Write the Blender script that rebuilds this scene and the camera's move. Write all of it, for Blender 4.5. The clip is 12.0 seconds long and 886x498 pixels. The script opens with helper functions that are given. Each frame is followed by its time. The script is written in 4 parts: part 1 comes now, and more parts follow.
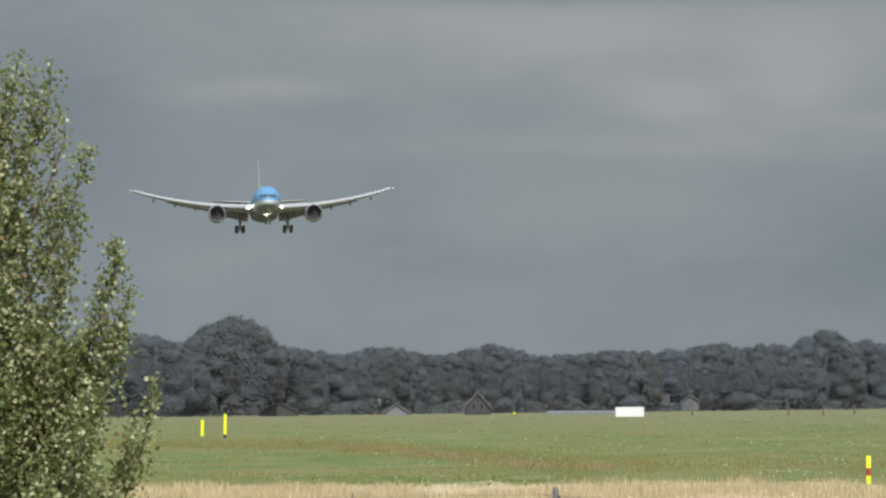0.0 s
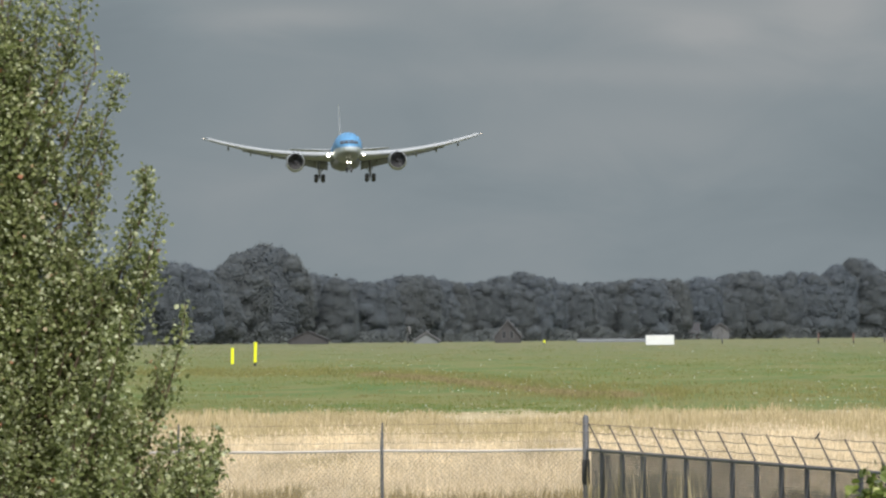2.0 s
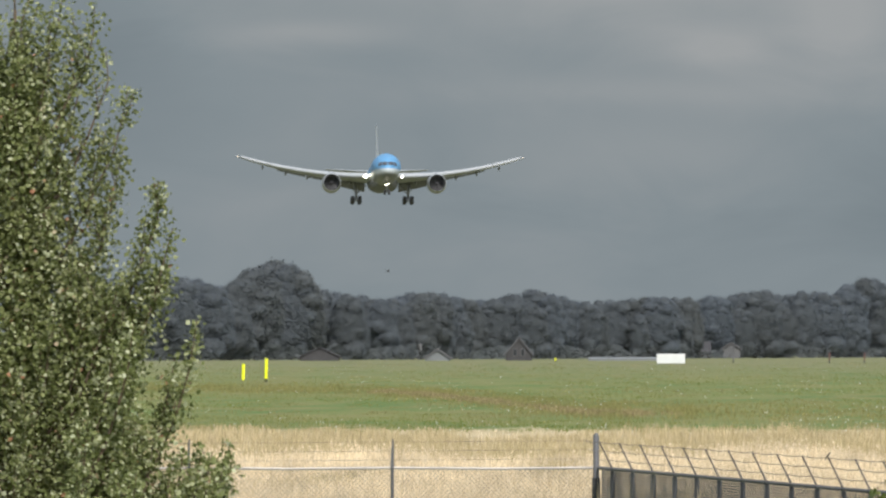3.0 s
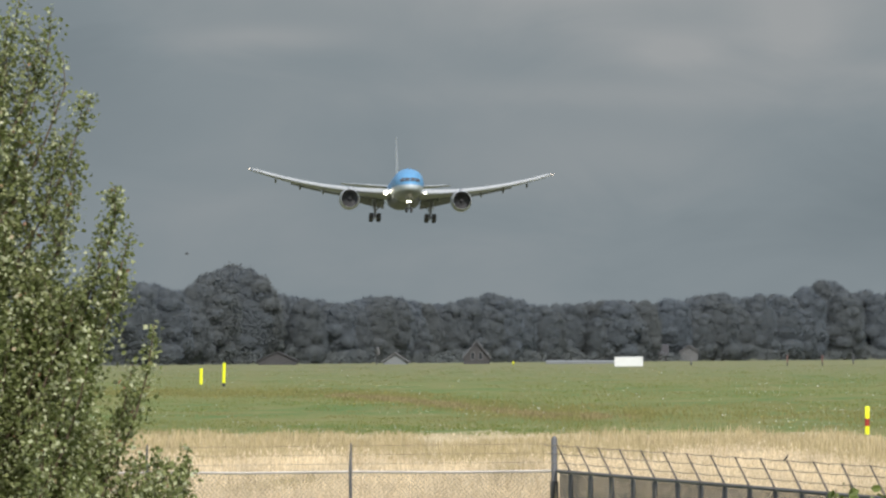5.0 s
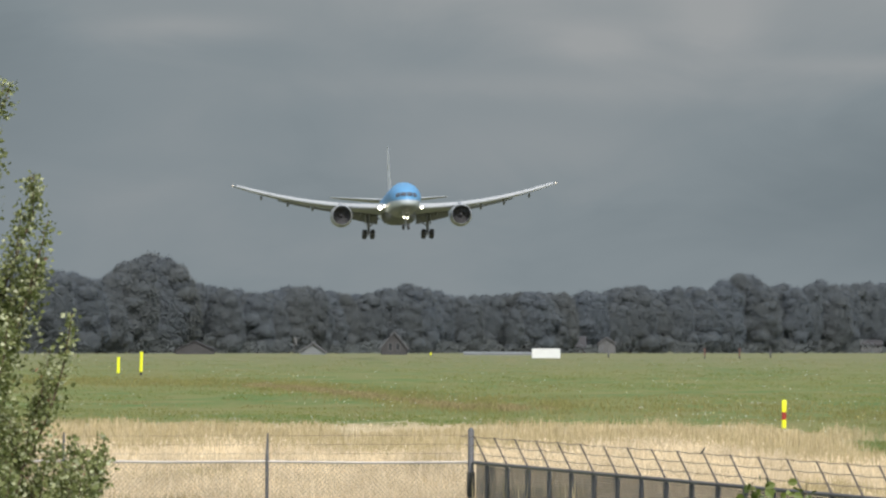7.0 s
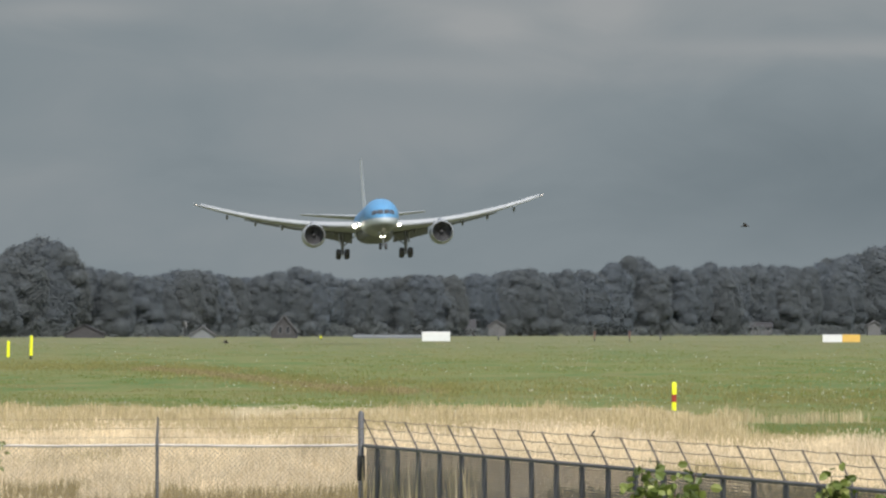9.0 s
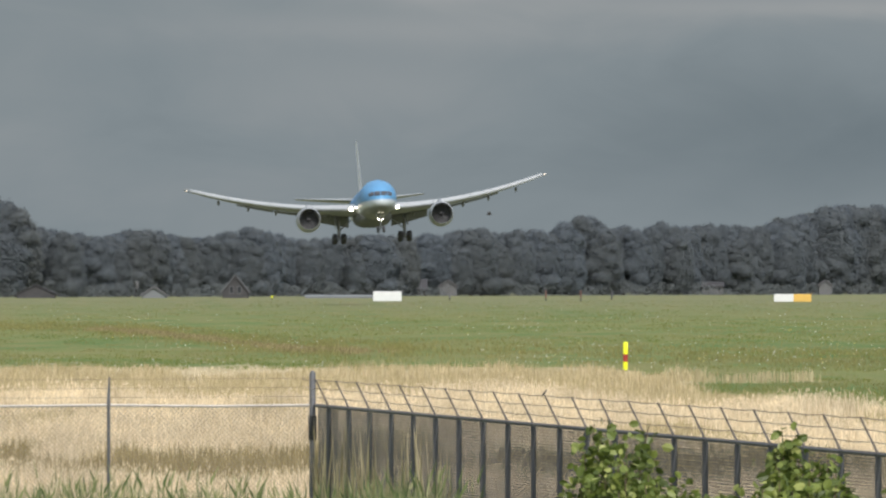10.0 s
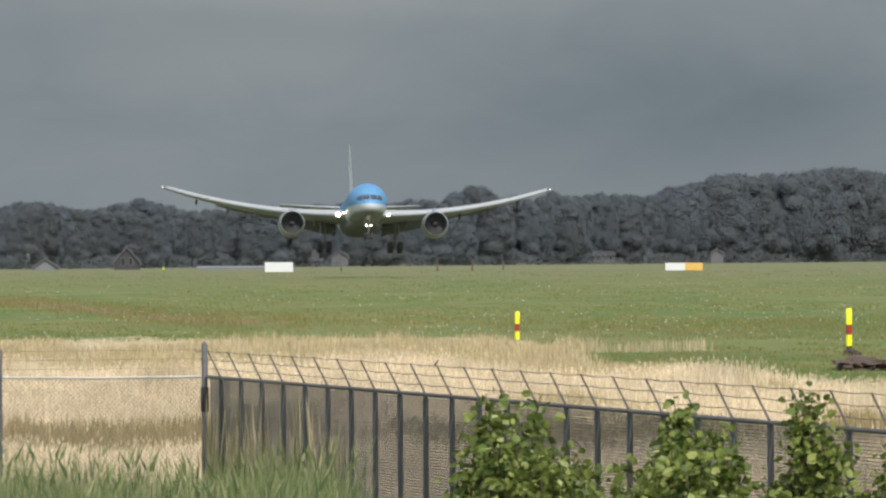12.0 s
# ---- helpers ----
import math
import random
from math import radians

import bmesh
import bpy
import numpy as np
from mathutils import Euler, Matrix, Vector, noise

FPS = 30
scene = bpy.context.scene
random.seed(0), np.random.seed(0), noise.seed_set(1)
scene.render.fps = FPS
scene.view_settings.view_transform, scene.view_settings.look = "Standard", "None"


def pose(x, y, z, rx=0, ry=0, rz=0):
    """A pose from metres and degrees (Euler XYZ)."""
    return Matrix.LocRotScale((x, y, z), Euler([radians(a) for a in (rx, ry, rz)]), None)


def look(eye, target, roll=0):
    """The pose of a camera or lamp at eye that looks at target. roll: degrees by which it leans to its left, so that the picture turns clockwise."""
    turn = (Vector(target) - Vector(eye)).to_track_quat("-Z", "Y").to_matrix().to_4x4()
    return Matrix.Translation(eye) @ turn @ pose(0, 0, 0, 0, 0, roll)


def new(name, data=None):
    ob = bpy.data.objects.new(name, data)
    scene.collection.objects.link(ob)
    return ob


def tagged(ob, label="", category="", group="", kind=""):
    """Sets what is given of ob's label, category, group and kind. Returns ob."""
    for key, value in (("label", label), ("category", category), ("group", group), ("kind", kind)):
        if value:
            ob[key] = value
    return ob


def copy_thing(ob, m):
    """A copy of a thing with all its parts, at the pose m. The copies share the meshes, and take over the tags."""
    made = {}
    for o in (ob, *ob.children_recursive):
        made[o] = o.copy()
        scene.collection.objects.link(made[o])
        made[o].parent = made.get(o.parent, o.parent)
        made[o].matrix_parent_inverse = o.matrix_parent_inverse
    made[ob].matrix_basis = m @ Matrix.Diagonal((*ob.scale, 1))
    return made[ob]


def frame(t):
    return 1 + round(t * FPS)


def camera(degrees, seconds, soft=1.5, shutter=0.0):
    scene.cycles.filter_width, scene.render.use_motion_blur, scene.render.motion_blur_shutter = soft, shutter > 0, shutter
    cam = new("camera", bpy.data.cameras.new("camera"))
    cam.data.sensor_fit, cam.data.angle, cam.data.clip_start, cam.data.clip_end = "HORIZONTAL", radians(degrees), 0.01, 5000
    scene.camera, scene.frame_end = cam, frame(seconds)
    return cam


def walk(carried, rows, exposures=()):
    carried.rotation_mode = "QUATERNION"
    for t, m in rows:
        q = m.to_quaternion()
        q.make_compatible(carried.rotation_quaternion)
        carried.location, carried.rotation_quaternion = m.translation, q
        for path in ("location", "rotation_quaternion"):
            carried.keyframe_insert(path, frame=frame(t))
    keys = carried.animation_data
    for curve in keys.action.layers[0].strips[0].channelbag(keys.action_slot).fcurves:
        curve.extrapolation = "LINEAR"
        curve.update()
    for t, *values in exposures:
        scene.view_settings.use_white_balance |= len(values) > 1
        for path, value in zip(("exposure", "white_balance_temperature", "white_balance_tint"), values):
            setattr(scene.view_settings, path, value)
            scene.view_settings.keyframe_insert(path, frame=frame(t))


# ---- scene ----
cam = camera(4.479, 12.0, soft=2.4)
EYE = (0.0, 0.0, 3.74)


def aim(turn, rise, roll):
    a, e = radians(turn), radians(rise)
    target = (EYE[0] + math.sin(a) * 100, EYE[1] + math.cos(a) * 100, EYE[2] + math.tan(e) * 100)
    return look(EYE, target, roll)


walk(cam, [(t, aim(a, e, r)) for t, a, e, r in (
    (0.0, -0.5598, 0.7487, -0.42), (0.5, -0.5875, 0.6761, -0.34), (1.0, -0.6403, 0.5601, -0.28),
    (1.5, -0.6873, 0.4651, -0.22), (2.0, -0.7152, 0.3856, -0.40), (2.5, -0.7662, 0.3745, -0.33),
    (3.0, -0.7736, 0.4733, -0.05), (3.2, -0.7591, 0.5035, 0.06), (5.0, -0.5583, 0.4914, -0.24),
    (5.5, -0.4855, 0.4563, -0.26), (6.0, -0.4013, 0.4760, -0.04), (6.5, -0.3024, 0.4812, 0.065),
    (7.0, -0.1445, 0.4445, 0.18), (9.0, 0.4131, 0.3601, 0.05), (9.5, 0.5275, 0.2644, 0.07),
    (10.0, 0.6597, 0.1568, 0.0), (10.5, 0.7819, 0.0475, 0.037), (11.0, 0.9374, -0.0159, -0.042),
    (11.5, 1.0894, -0.0178, -0.19), (12.0, 1.2088, 0.0054, -0.306))],
     exposures=((0.0, 0.62), (3.0, 0.62), (5.5, 0.58), (9.5, 0.56), (12.0, 0.53)))

# ---- light ----
SUN_TURN, SUN_RISE = 164.0, 48.0      # degrees clockwise from +y, degrees above the horizon
sun = new("sun", bpy.data.lights.new("sun", "SUN"))
sun.data.energy, sun.data.angle, sun.data.color = 3.1, radians(1.0), (1.0, 0.965, 0.91)
_a, _e = radians(SUN_TURN), radians(SUN_RISE)
sun.matrix_world = look((0, 0, 0), (-math.sin(_a) * math.cos(_e), -math.cos(_a) * math.cos(_e), -math.sin(_e)))


def build_world():
    w = bpy.data.worlds.new("world")
    scene.world = w
    w.use_nodes = True
    nt = w.node_tree
    nt.nodes.clear()
    N, L = nt.nodes.new, nt.links.new

    def math_node(op, a, b=None, c=None):
        n = N("ShaderNodeMath")
        n.operation = op
        for i, v in enumerate((a, b, c)):
            if v is None:
                continue
            if isinstance(v, (int, float)):
                n.inputs[i].default_value = v
            else:
                L(v, n.inputs[i])
        return n.outputs[0]

    sky = N("ShaderNodeTexSky")
    sky.sky_type, sky.sun_disc = "NISHITA", False
    sky.sun_elevation, sky.sun_rotation = radians(SUN_RISE), radians(SUN_TURN)
    dim = N("ShaderNodeMix")
    dim.data_type, dim.blend_type = "RGBA", "MULTIPLY"
    dim.inputs[0].default_value = 1.0
    L(sky.outputs[0], dim.inputs[6])
    dim.inputs[7].default_value = (0.12, 0.12, 0.12, 1)
    tc = N("ShaderNodeTexCoord")
    sep = N("ShaderNodeSeparateXYZ")
    L(tc.outputs["Generated"], sep.inputs[0])
    x, y, z = sep.outputs
    yy = math_node("MAXIMUM", math_node("ABSOLUTE", y), 0.02)
    az = math_node("DIVIDE", x, yy)
    el = math_node("DIVIDE", z, yy)
    comb = N("ShaderNodeCombineXYZ")
    L(math_node("MULTIPLY", az, 34.0), comb.inputs[0])
    L(math_node("MULTIPLY", el, 74.0), comb.inputs[1])

    def cloud_noise(scale, detail, rough, shift):
        mp = N("ShaderNodeMapping")
        mp.inputs["Location"].default_value = shift
        L(comb.outputs[0], mp.inputs[0])
        n = N("ShaderNodeTexNoise")
        n.inputs["Scale"].default_value = scale
        n.inputs["Detail"].default_value = detail
        n.inputs["Roughness"].default_value = rough
        n.inputs["Distortion"].default_value = 0.6
        L(mp.outputs[0], n.inputs["Vector"])
        return n.outputs[0]

    big = cloud_noise(0.55, 4, 0.5, (3.1, 0.4, 0))
    fine = cloud_noise(1.7, 6, 0.55, (0.2, 5.0, 0))

    def billow(a0, e0, wa, we, amount):
        # a soft bright or dark billow of cloud
        u = math_node("DIVIDE", math_node("SUBTRACT", az, a0), wa)
        v = math_node("DIVIDE", math_node("SUBTRACT", el, e0), we)
        v = math_node("ADD", v, math_node("MULTIPLY", math_node("SUBTRACT", fine, 0.5), 1.5))
        r2 = math_node("ADD", math_node("MULTIPLY", u, u), math_node("MULTIPLY", v, v))
        return math_node("MULTIPLY", math_node("EXPONENT", math_node("MULTIPLY", r2, -1.0)), amount)

    tone = math_node("ADD", math_node("MULTIPLY", math_node("SUBTRACT", big, 0.5), 0.6), math_node("MULTIPLY", math_node("SUBTRACT", fine, 0.5), 0.42))
    high = math_node("MULTIPLY", math_node("SUBTRACT", el, 0.014), 12.0)
    high = math_node("MINIMUM", math_node("MAXIMUM", high, 0.0), 0.25)
    tone = math_node("ADD", tone, high)
    for row in ((0.004, 0.0312, 0.010, 0.0034, 0.30), (0.021, 0.0285, 0.0055, 0.0042, 0.36), (0.011, 0.0262, 0.0045, 0.0017, 0.34),
                (-0.026, 0.0272, 0.0075, 0.0013, 0.34), (0.006, 0.0222, 0.018, 0.0014, 0.22), (0.012, 0.0362, 0.030, 0.0014, -0.75),
                (0.042, 0.0165, 0.016, 0.0080, -0.18), (-0.044, 0.0270, 0.009, 0.0080, -0.30), (0.004, 0.0160, 0.013, 0.0040, 0.24),
                (0.045, 0.0240, 0.022, 0.0011, 0.34), (-0.012, 0.0335, 0.010, 0.0020, 0.18), (0.052, 0.0110, 0.020, 0.0050, -0.14)):
        tone = math_node("ADD", tone, billow(*row))
    ramp = N("ShaderNodeValToRGB")
    els = ramp.color_ramp.elements
    els[0].position, els[0].color = 0.0, (0.095, 0.119, 0.134, 1)
    els[1].position, els[1].color = 1.0, (0.222, 0.233, 0.238, 1)
    mid = els.new(0.45)
    mid.color = (0.151, 0.177, 0.191, 1)
    L(math_node("ADD", tone, 0.47), ramp.inputs[0])
    # broken sky: a grey bank low ahead, sunlit white cloud and blue gaps overhead and behind, where the sun stands
    gaps = N("ShaderNodeTexNoise")
    gaps.inputs["Scale"].default_value = 2.6
    gaps.inputs["Detail"].default_value = 5
    L(tc.outputs["Generated"], gaps.inputs["Vector"])
    cover = N("ShaderNodeMapRange")
    cover.inputs[1].default_value, cover.inputs[2].default_value = 0.40, 0.60
    L(gaps.outputs[0], cover.inputs[0])
    broken = N("ShaderNodeMix")
    broken.data_type = "RGBA"
    L(cover.outputs[0], broken.inputs[0])
    L(dim.outputs[2], broken.inputs[6])
    broken.inputs[7].default_value = (0.74, 0.75, 0.76, 1)
    bank = math_node("ADD", math_node("MULTIPLY_ADD", y, 1.6, -0.35), math_node("MULTIPLY", z, -1.2))
    bank = math_node("MINIMUM", math_node("MAXIMUM", bank, 0.0), 1.0)
    mix = N("ShaderNodeMix")
    mix.data_type = "RGBA"
    L(bank, mix.inputs[0])
    L(broken.outputs[2], mix.inputs[6])
    L(ramp.outputs[0], mix.inputs[7])
    bg = N("ShaderNodeBackground")
    L(mix.outputs[2], bg.inputs[0])
    bg.inputs[1].default_value = 1.0
    out = N("ShaderNodeOutputWorld")
    L(bg.outputs[0], out.inputs[0])


build_world()


# ---- materials ----
def material(name, base, rough=0.6, metal=0.0, vary=0.25, scale=3.0, fine=40.0, bump=0.15, second=None, emit=0.0, per_object=0.0, per_island=0.0, spec=0.4, translucent=0.0):
    """A surface with two scales of variation, optional second colour and relief."""
    m = bpy.data.materials.new(name)
    m.use_nodes = True
    nt = m.node_tree
    N, L = nt.nodes.new, nt.links.new
    p = nt.nodes["Principled BSDF"]
    p.inputs["Roughness"].default_value = rough
    p.inputs["Metallic"].default_value = metal
    p.inputs["Specular IOR Level"].default_value = spec
    if emit:
        p.inputs["Base Color"].default_value = (*base, 1)
        p.inputs["Emission Color"].default_value = (*base, 1)
        p.inputs["Emission Strength"].default_value = emit
        return m
    tc = N("ShaderNodeTexCoord")
    n1, n2 = N("ShaderNodeTexNoise"), N("ShaderNodeTexNoise")
    for n, s in ((n1, scale), (n2, fine)):
        n.inputs["Scale"].default_value = s
        n.inputs["Detail"].default_value = 5
        L(tc.outputs["Object"], n.inputs["Vector"])
    second = second or tuple(c * 0.6 for c in base)
    mix = N("ShaderNodeMix")
    mix.data_type = "RGBA"
    ramp = N("ShaderNodeMapRange")
    ramp.inputs[1].default_value, ramp.inputs[2].default_value = 0.35, 0.65
    ramp.inputs[3].default_value, ramp.inputs[4].default_value = 0.0, min(1.0, vary * 2)
    L(n1.outputs[0], ramp.inputs[0])
    L(ramp.outputs[0], mix.inputs[0])
    mix.inputs[6].default_value, mix.inputs[7].default_value = (*base, 1), (*second, 1)
    value = N("ShaderNodeMapRange")
    value.inputs[3].default_value, value.inputs[4].default_value = 1 - vary, 1 + vary
    L(n2.outputs[0], value.inputs[0])
    col = N("ShaderNodeVectorMath")
    col.operation = "SCALE"
    L(mix.outputs[2], col.inputs[0])
    L(value.outputs[0], col.inputs["Scale"])
    last = col.outputs[0]
    for amount, socket in ((per_object, ("ShaderNodeObjectInfo", "Random")), (per_island, ("ShaderNodeNewGeometry", "Random Per Island"))):
        if amount:
            src = N(socket[0])
            mr = N("ShaderNodeMapRange")
            mr.inputs[3].default_value, mr.inputs[4].default_value = 1 - amount, 1 + amount
            L(src.outputs[socket[1]], mr.inputs[0])
            sc = N("ShaderNodeVectorMath")
            sc.operation = "SCALE"
            L(last, sc.inputs[0])
            L(mr.outputs[0], sc.inputs["Scale"])
            last = sc.outputs[0]
    L(last, p.inputs["Base Color"])
    if bump:
        b = N("ShaderNodeBump")
        b.inputs["Strength"].default_value = bump
        L(n2.outputs[0], b.inputs["Height"])
        L(b.outputs[0], p.inputs["Normal"])
    if translucent:
        tr = N("ShaderNodeBsdfTranslucent")
        L(last, tr.inputs[0])
        ms = N("ShaderNodeMixShader")
        ms.inputs[0].default_value = translucent
        L(p.outputs[0], ms.inputs[1])
        L(tr.outputs[0], ms.inputs[2])
        L(ms.outputs[0], nt.nodes["Material Output"].inputs[0])
    return m


def island_material(name, stops, rough=0.55, translucent=0.25, spec=0.4, vary=0.2, spread=(0.9, 0.9, 0.9), other=None, per_object=None):
    """Leaves and blades: each piece takes its own tint from a ramp of colours; wide patches turn towards the colour other; whole plants towards per_object."""
    m = bpy.data.materials.new(name)
    m.use_nodes = True
    nt = m.node_tree
    N, L = nt.nodes.new, nt.links.new
    p = nt.nodes["Principled BSDF"]
    p.inputs["Roughness"].default_value = rough
    p.inputs["Specular IOR Level"].default_value = spec
    geo = N("ShaderNodeNewGeometry")
    ramp = N("ShaderNodeValToRGB")
    els = ramp.color_ramp.elements
    for i, (pos, colour) in enumerate(stops):
        e = els[i] if i < 2 else els.new(pos)
        e.position, e.color = pos, (*colour, 1)
    L(geo.outputs["Random Per Island"], ramp.inputs[0])
    tc = N("ShaderNodeTexCoord")
    n = N("ShaderNodeTexNoise")
    n.inputs["Scale"].default_value = 1.0
    n.inputs["Detail"].default_value = 4
    mp = N("ShaderNodeMapping")
    mp.inputs["Scale"].default_value = spread
    L(tc.outputs["Object"], mp.inputs[0])
    L(mp.outputs[0], n.inputs["Vector"])
    mr = N("ShaderNodeMapRange")
    mr.inputs[1].default_value, mr.inputs[2].default_value = 0.3, 0.7
    mr.inputs[3].default_value, mr.inputs[4].default_value = 1 - vary, 1 + vary
    L(n.outputs[0], mr.inputs[0])
    tint = ramp.outputs[0]
    for colour, src, lo, hi, most in ((other, n.outputs[0], 0.42, 0.62, 0.85), (per_object, None, 0.0, 1.0, 1.0)):
        if colour is None:
            continue
        if src is None:
            src = N("ShaderNodeObjectInfo").outputs["Random"]
        amount = N("ShaderNodeMapRange")
        amount.inputs[1].default_value, amount.inputs[2].default_value, amount.inputs[4].default_value = lo, hi, most
        L(src, amount.inputs[0])
        turn = N("ShaderNodeMix")
        turn.data_type = "RGBA"
        L(amount.outputs[0], turn.inputs[0])
        L(tint, turn.inputs[6])
        turn.inputs[7].default_value = (*colour, 1)
        tint = turn.outputs[2]
    sc = N("ShaderNodeVectorMath")
    sc.operation = "SCALE"
    L(tint, sc.inputs[0])
    L(mr.outputs[0], sc.inputs["Scale"])
    L(sc.outputs[0], p.inputs["Base Color"])
    tr = N("ShaderNodeBsdfTranslucent")
    L(sc.outputs[0], tr.inputs[0])
    ms = N("ShaderNodeMixShader")
    ms.inputs[0].default_value = translucent
    L(p.outputs[0], ms.inputs[1])
    L(tr.outputs[0], ms.inputs[2])
    L(ms.outputs[0], nt.nodes["Material Output"].inputs[0])
    return m


def ground_material():
    m = bpy.data.materials.new("meadow_ground")
    m.use_nodes = True
    nt = m.node_tree
    N, L = nt.nodes.new, nt.links.new
    p = nt.nodes["Principled BSDF"]
    p.inputs["Roughness"].default_value = 0.9
    p.inputs["Specular IOR Level"].default_value = 0.1
    tc = N("ShaderNodeTexCoord")
    sep = N("ShaderNodeSeparateXYZ")
    L(tc.outputs["Object"], sep.inputs[0])

    def noise_at(sx, sy, detail=5, rough=0.55):
        mp = N("ShaderNodeMapping")
        mp.inputs["Scale"].default_value = (sx, sy, 1)
        L(tc.outputs["Object"], mp.inputs[0])
        n = N("ShaderNodeTexNoise")
        n.inputs["Scale"].default_value = 1.0
        n.inputs["Detail"].default_value = detail
        n.inputs["Roughness"].default_value = rough
        L(mp.outputs[0], n.inputs["Vector"])
        return n.outputs[0]

    def span(src, a, b, c=0.0, d=1.0):
        r = N("ShaderNodeMapRange")
        r.inputs[1].default_value, r.inputs[2].default_value = a, b
        r.inputs[3].default_value, r.inputs[4].default_value = c, d
        L(src, r.inputs[0])
        return r.outputs[0]

    def blend(fac, a, b, mode="MIX"):
        n = N("ShaderNodeMix")
        n.data_type, n.blend_type = "RGBA", mode
        L(fac, n.inputs[0])
        for i, v in ((6, a), (7, b)):
            if isinstance(v, tuple):
                n.inputs[i].default_value = (*v, 1)
            else:
                L(v, n.inputs[i])
        return n.outputs[2]

    def add(a, b, k):
        n = N("ShaderNodeMath")
        n.operation = "MULTIPLY_ADD"
        L(b, n.inputs[0])
        n.inputs[1].default_value = k
        L(a, n.inputs[2])
        return n.outputs[0]

    y = sep.outputs[1]
    patch = noise_at(0.05, 0.012)
    streak = noise_at(0.25, 0.035)
    blade = noise_at(6.0, 1.5, 4, 0.7)
    tussock = noise_at(1.1, 0.09, 6, 0.7)
    green = blend(span(patch, 0.38, 0.62), (0.080, 0.136, 0.042), (0.148, 0.165, 0.060))
    green = blend(span(streak, 0.44, 0.66, 0.0, 0.8), green, (0.180, 0.165, 0.072))
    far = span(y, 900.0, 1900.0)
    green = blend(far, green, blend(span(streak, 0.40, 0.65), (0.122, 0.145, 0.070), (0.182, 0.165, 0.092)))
    straw = blend(span(streak, 0.35, 0.65), (0.45, 0.37, 0.235), (0.38, 0.31, 0.185))
    edge = add(y, streak, 90.0)
    edge = add(edge, patch, 60.0)
    base = blend(span(edge, 545.0, 565.0), straw, green)
    tongue = N("ShaderNodeMath")
    tongue.operation = "MULTIPLY"
    L(span(add(sep.outputs[0], streak, 6.0), 15.6, 16.4), tongue.inputs[0])
    L(span(add(add(y, patch, 30.0), sep.outputs[0], 12.0), 502.0, 514.0), tongue.inputs[1])
    base = blend(tongue.outputs[0], base, green)
    near = add(y, streak, 20.0)
    base = blend(span(near, 166.0, 174.0), (0.13, 0.17, 0.06), base)
    base = blend(span(tussock, 0.50, 0.72, 0.0, 0.55), base, (0.200, 0.185, 0.085))
    val = span(blade, 0.25, 0.75, 0.72, 1.28)
    out = N("ShaderNodeVectorMath")
    out.operation = "SCALE"
    L(base, out.inputs[0])
    L(val, out.inputs["Scale"])
    L(out.outputs[0], p.inputs["Base Color"])
    b = N("ShaderNodeBump")
    b.inputs["Strength"].default_value = 0.5
    b.inputs["Distance"].default_value = 0.2
    L(blade, b.inputs["Height"])
    L(b.outputs[0], p.inputs["Normal"])
    return m


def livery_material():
    """Sky-blue paint, a pale band below it and a belly darkened by painted shade."""
    m = bpy.data.materials.new("airliner_paint_belly_shade")
    m.use_nodes = True
    nt = m.node_tree
    N, L = nt.nodes.new, nt.links.new
    p = nt.nodes["Principled BSDF"]
    p.inputs["Roughness"].default_value = 0.42
    p.inputs["Specular IOR Level"].default_value = 0.25
    tc = N("ShaderNodeTexCoord")
    sep = N("ShaderNodeSeparateXYZ")
    L(tc.outputs["Object"], sep.inputs[0])
    def band(lo, hi):
        r = N("ShaderNodeMapRange")
        r.inputs[1].default_value, r.inputs[2].default_value = lo, hi
        L(sep.outputs[2], r.inputs[0])
        return r.outputs[0]

    n = N("ShaderNodeTexNoise")
    n.inputs["Scale"].default_value = 0.8
    L(tc.outputs["Object"], n.inputs["Vector"])
    # the grey belly holds the underside's shade in its colour
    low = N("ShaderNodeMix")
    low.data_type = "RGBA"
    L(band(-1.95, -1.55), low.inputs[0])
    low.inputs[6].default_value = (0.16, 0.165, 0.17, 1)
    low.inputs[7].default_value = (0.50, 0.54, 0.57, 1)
    mix = N("ShaderNodeMix")
    mix.data_type = "RGBA"
    L(band(-1.05, -0.72), mix.inputs[0])
    L(low.outputs[2], mix.inputs[6])
    mix.inputs[7].default_value = (0.090, 0.245, 0.43, 1)
    v = N("ShaderNodeMapRange")
    v.inputs[3].default_value, v.inputs[4].default_value = 0.88, 1.08
    L(n.outputs[0], v.inputs[0])
    sc = N("ShaderNodeVectorMath")
    sc.operation = "SCALE"
    L(mix.outputs[2], sc.inputs[0])
    L(v.outputs[0], sc.inputs["Scale"])
    L(sc.outputs[0], p.inputs["Base Color"])
    return m


GROUND = ground_material()
SHADED_LIVERY = livery_material()
SLAT_PAINT = material("bright_slat_metal", (0.34, 0.355, 0.365), 0.5, metal=0.1, vary=0.06, scale=0.5, fine=4, bump=0.0)
FIN_PAINT = material("fin_paint", (0.68, 0.70, 0.72), 0.4, vary=0.06, scale=0.5, fine=4, bump=0.0)
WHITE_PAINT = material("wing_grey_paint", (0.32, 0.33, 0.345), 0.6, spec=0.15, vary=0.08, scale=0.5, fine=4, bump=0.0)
# underside shade of flaps and belly fairing, set as a darker grey
SHADE_GREY = material("shaded_underside_grey", (0.17, 0.175, 0.185), 0.65, spec=0.15, vary=0.1, scale=0.5, fine=4, bump=0.0)
BARE_METAL = material("polished_intake_lip", (0.50, 0.51, 0.52), 0.4, metal=0.5, vary=0.08, scale=2, fine=9, bump=0.0)
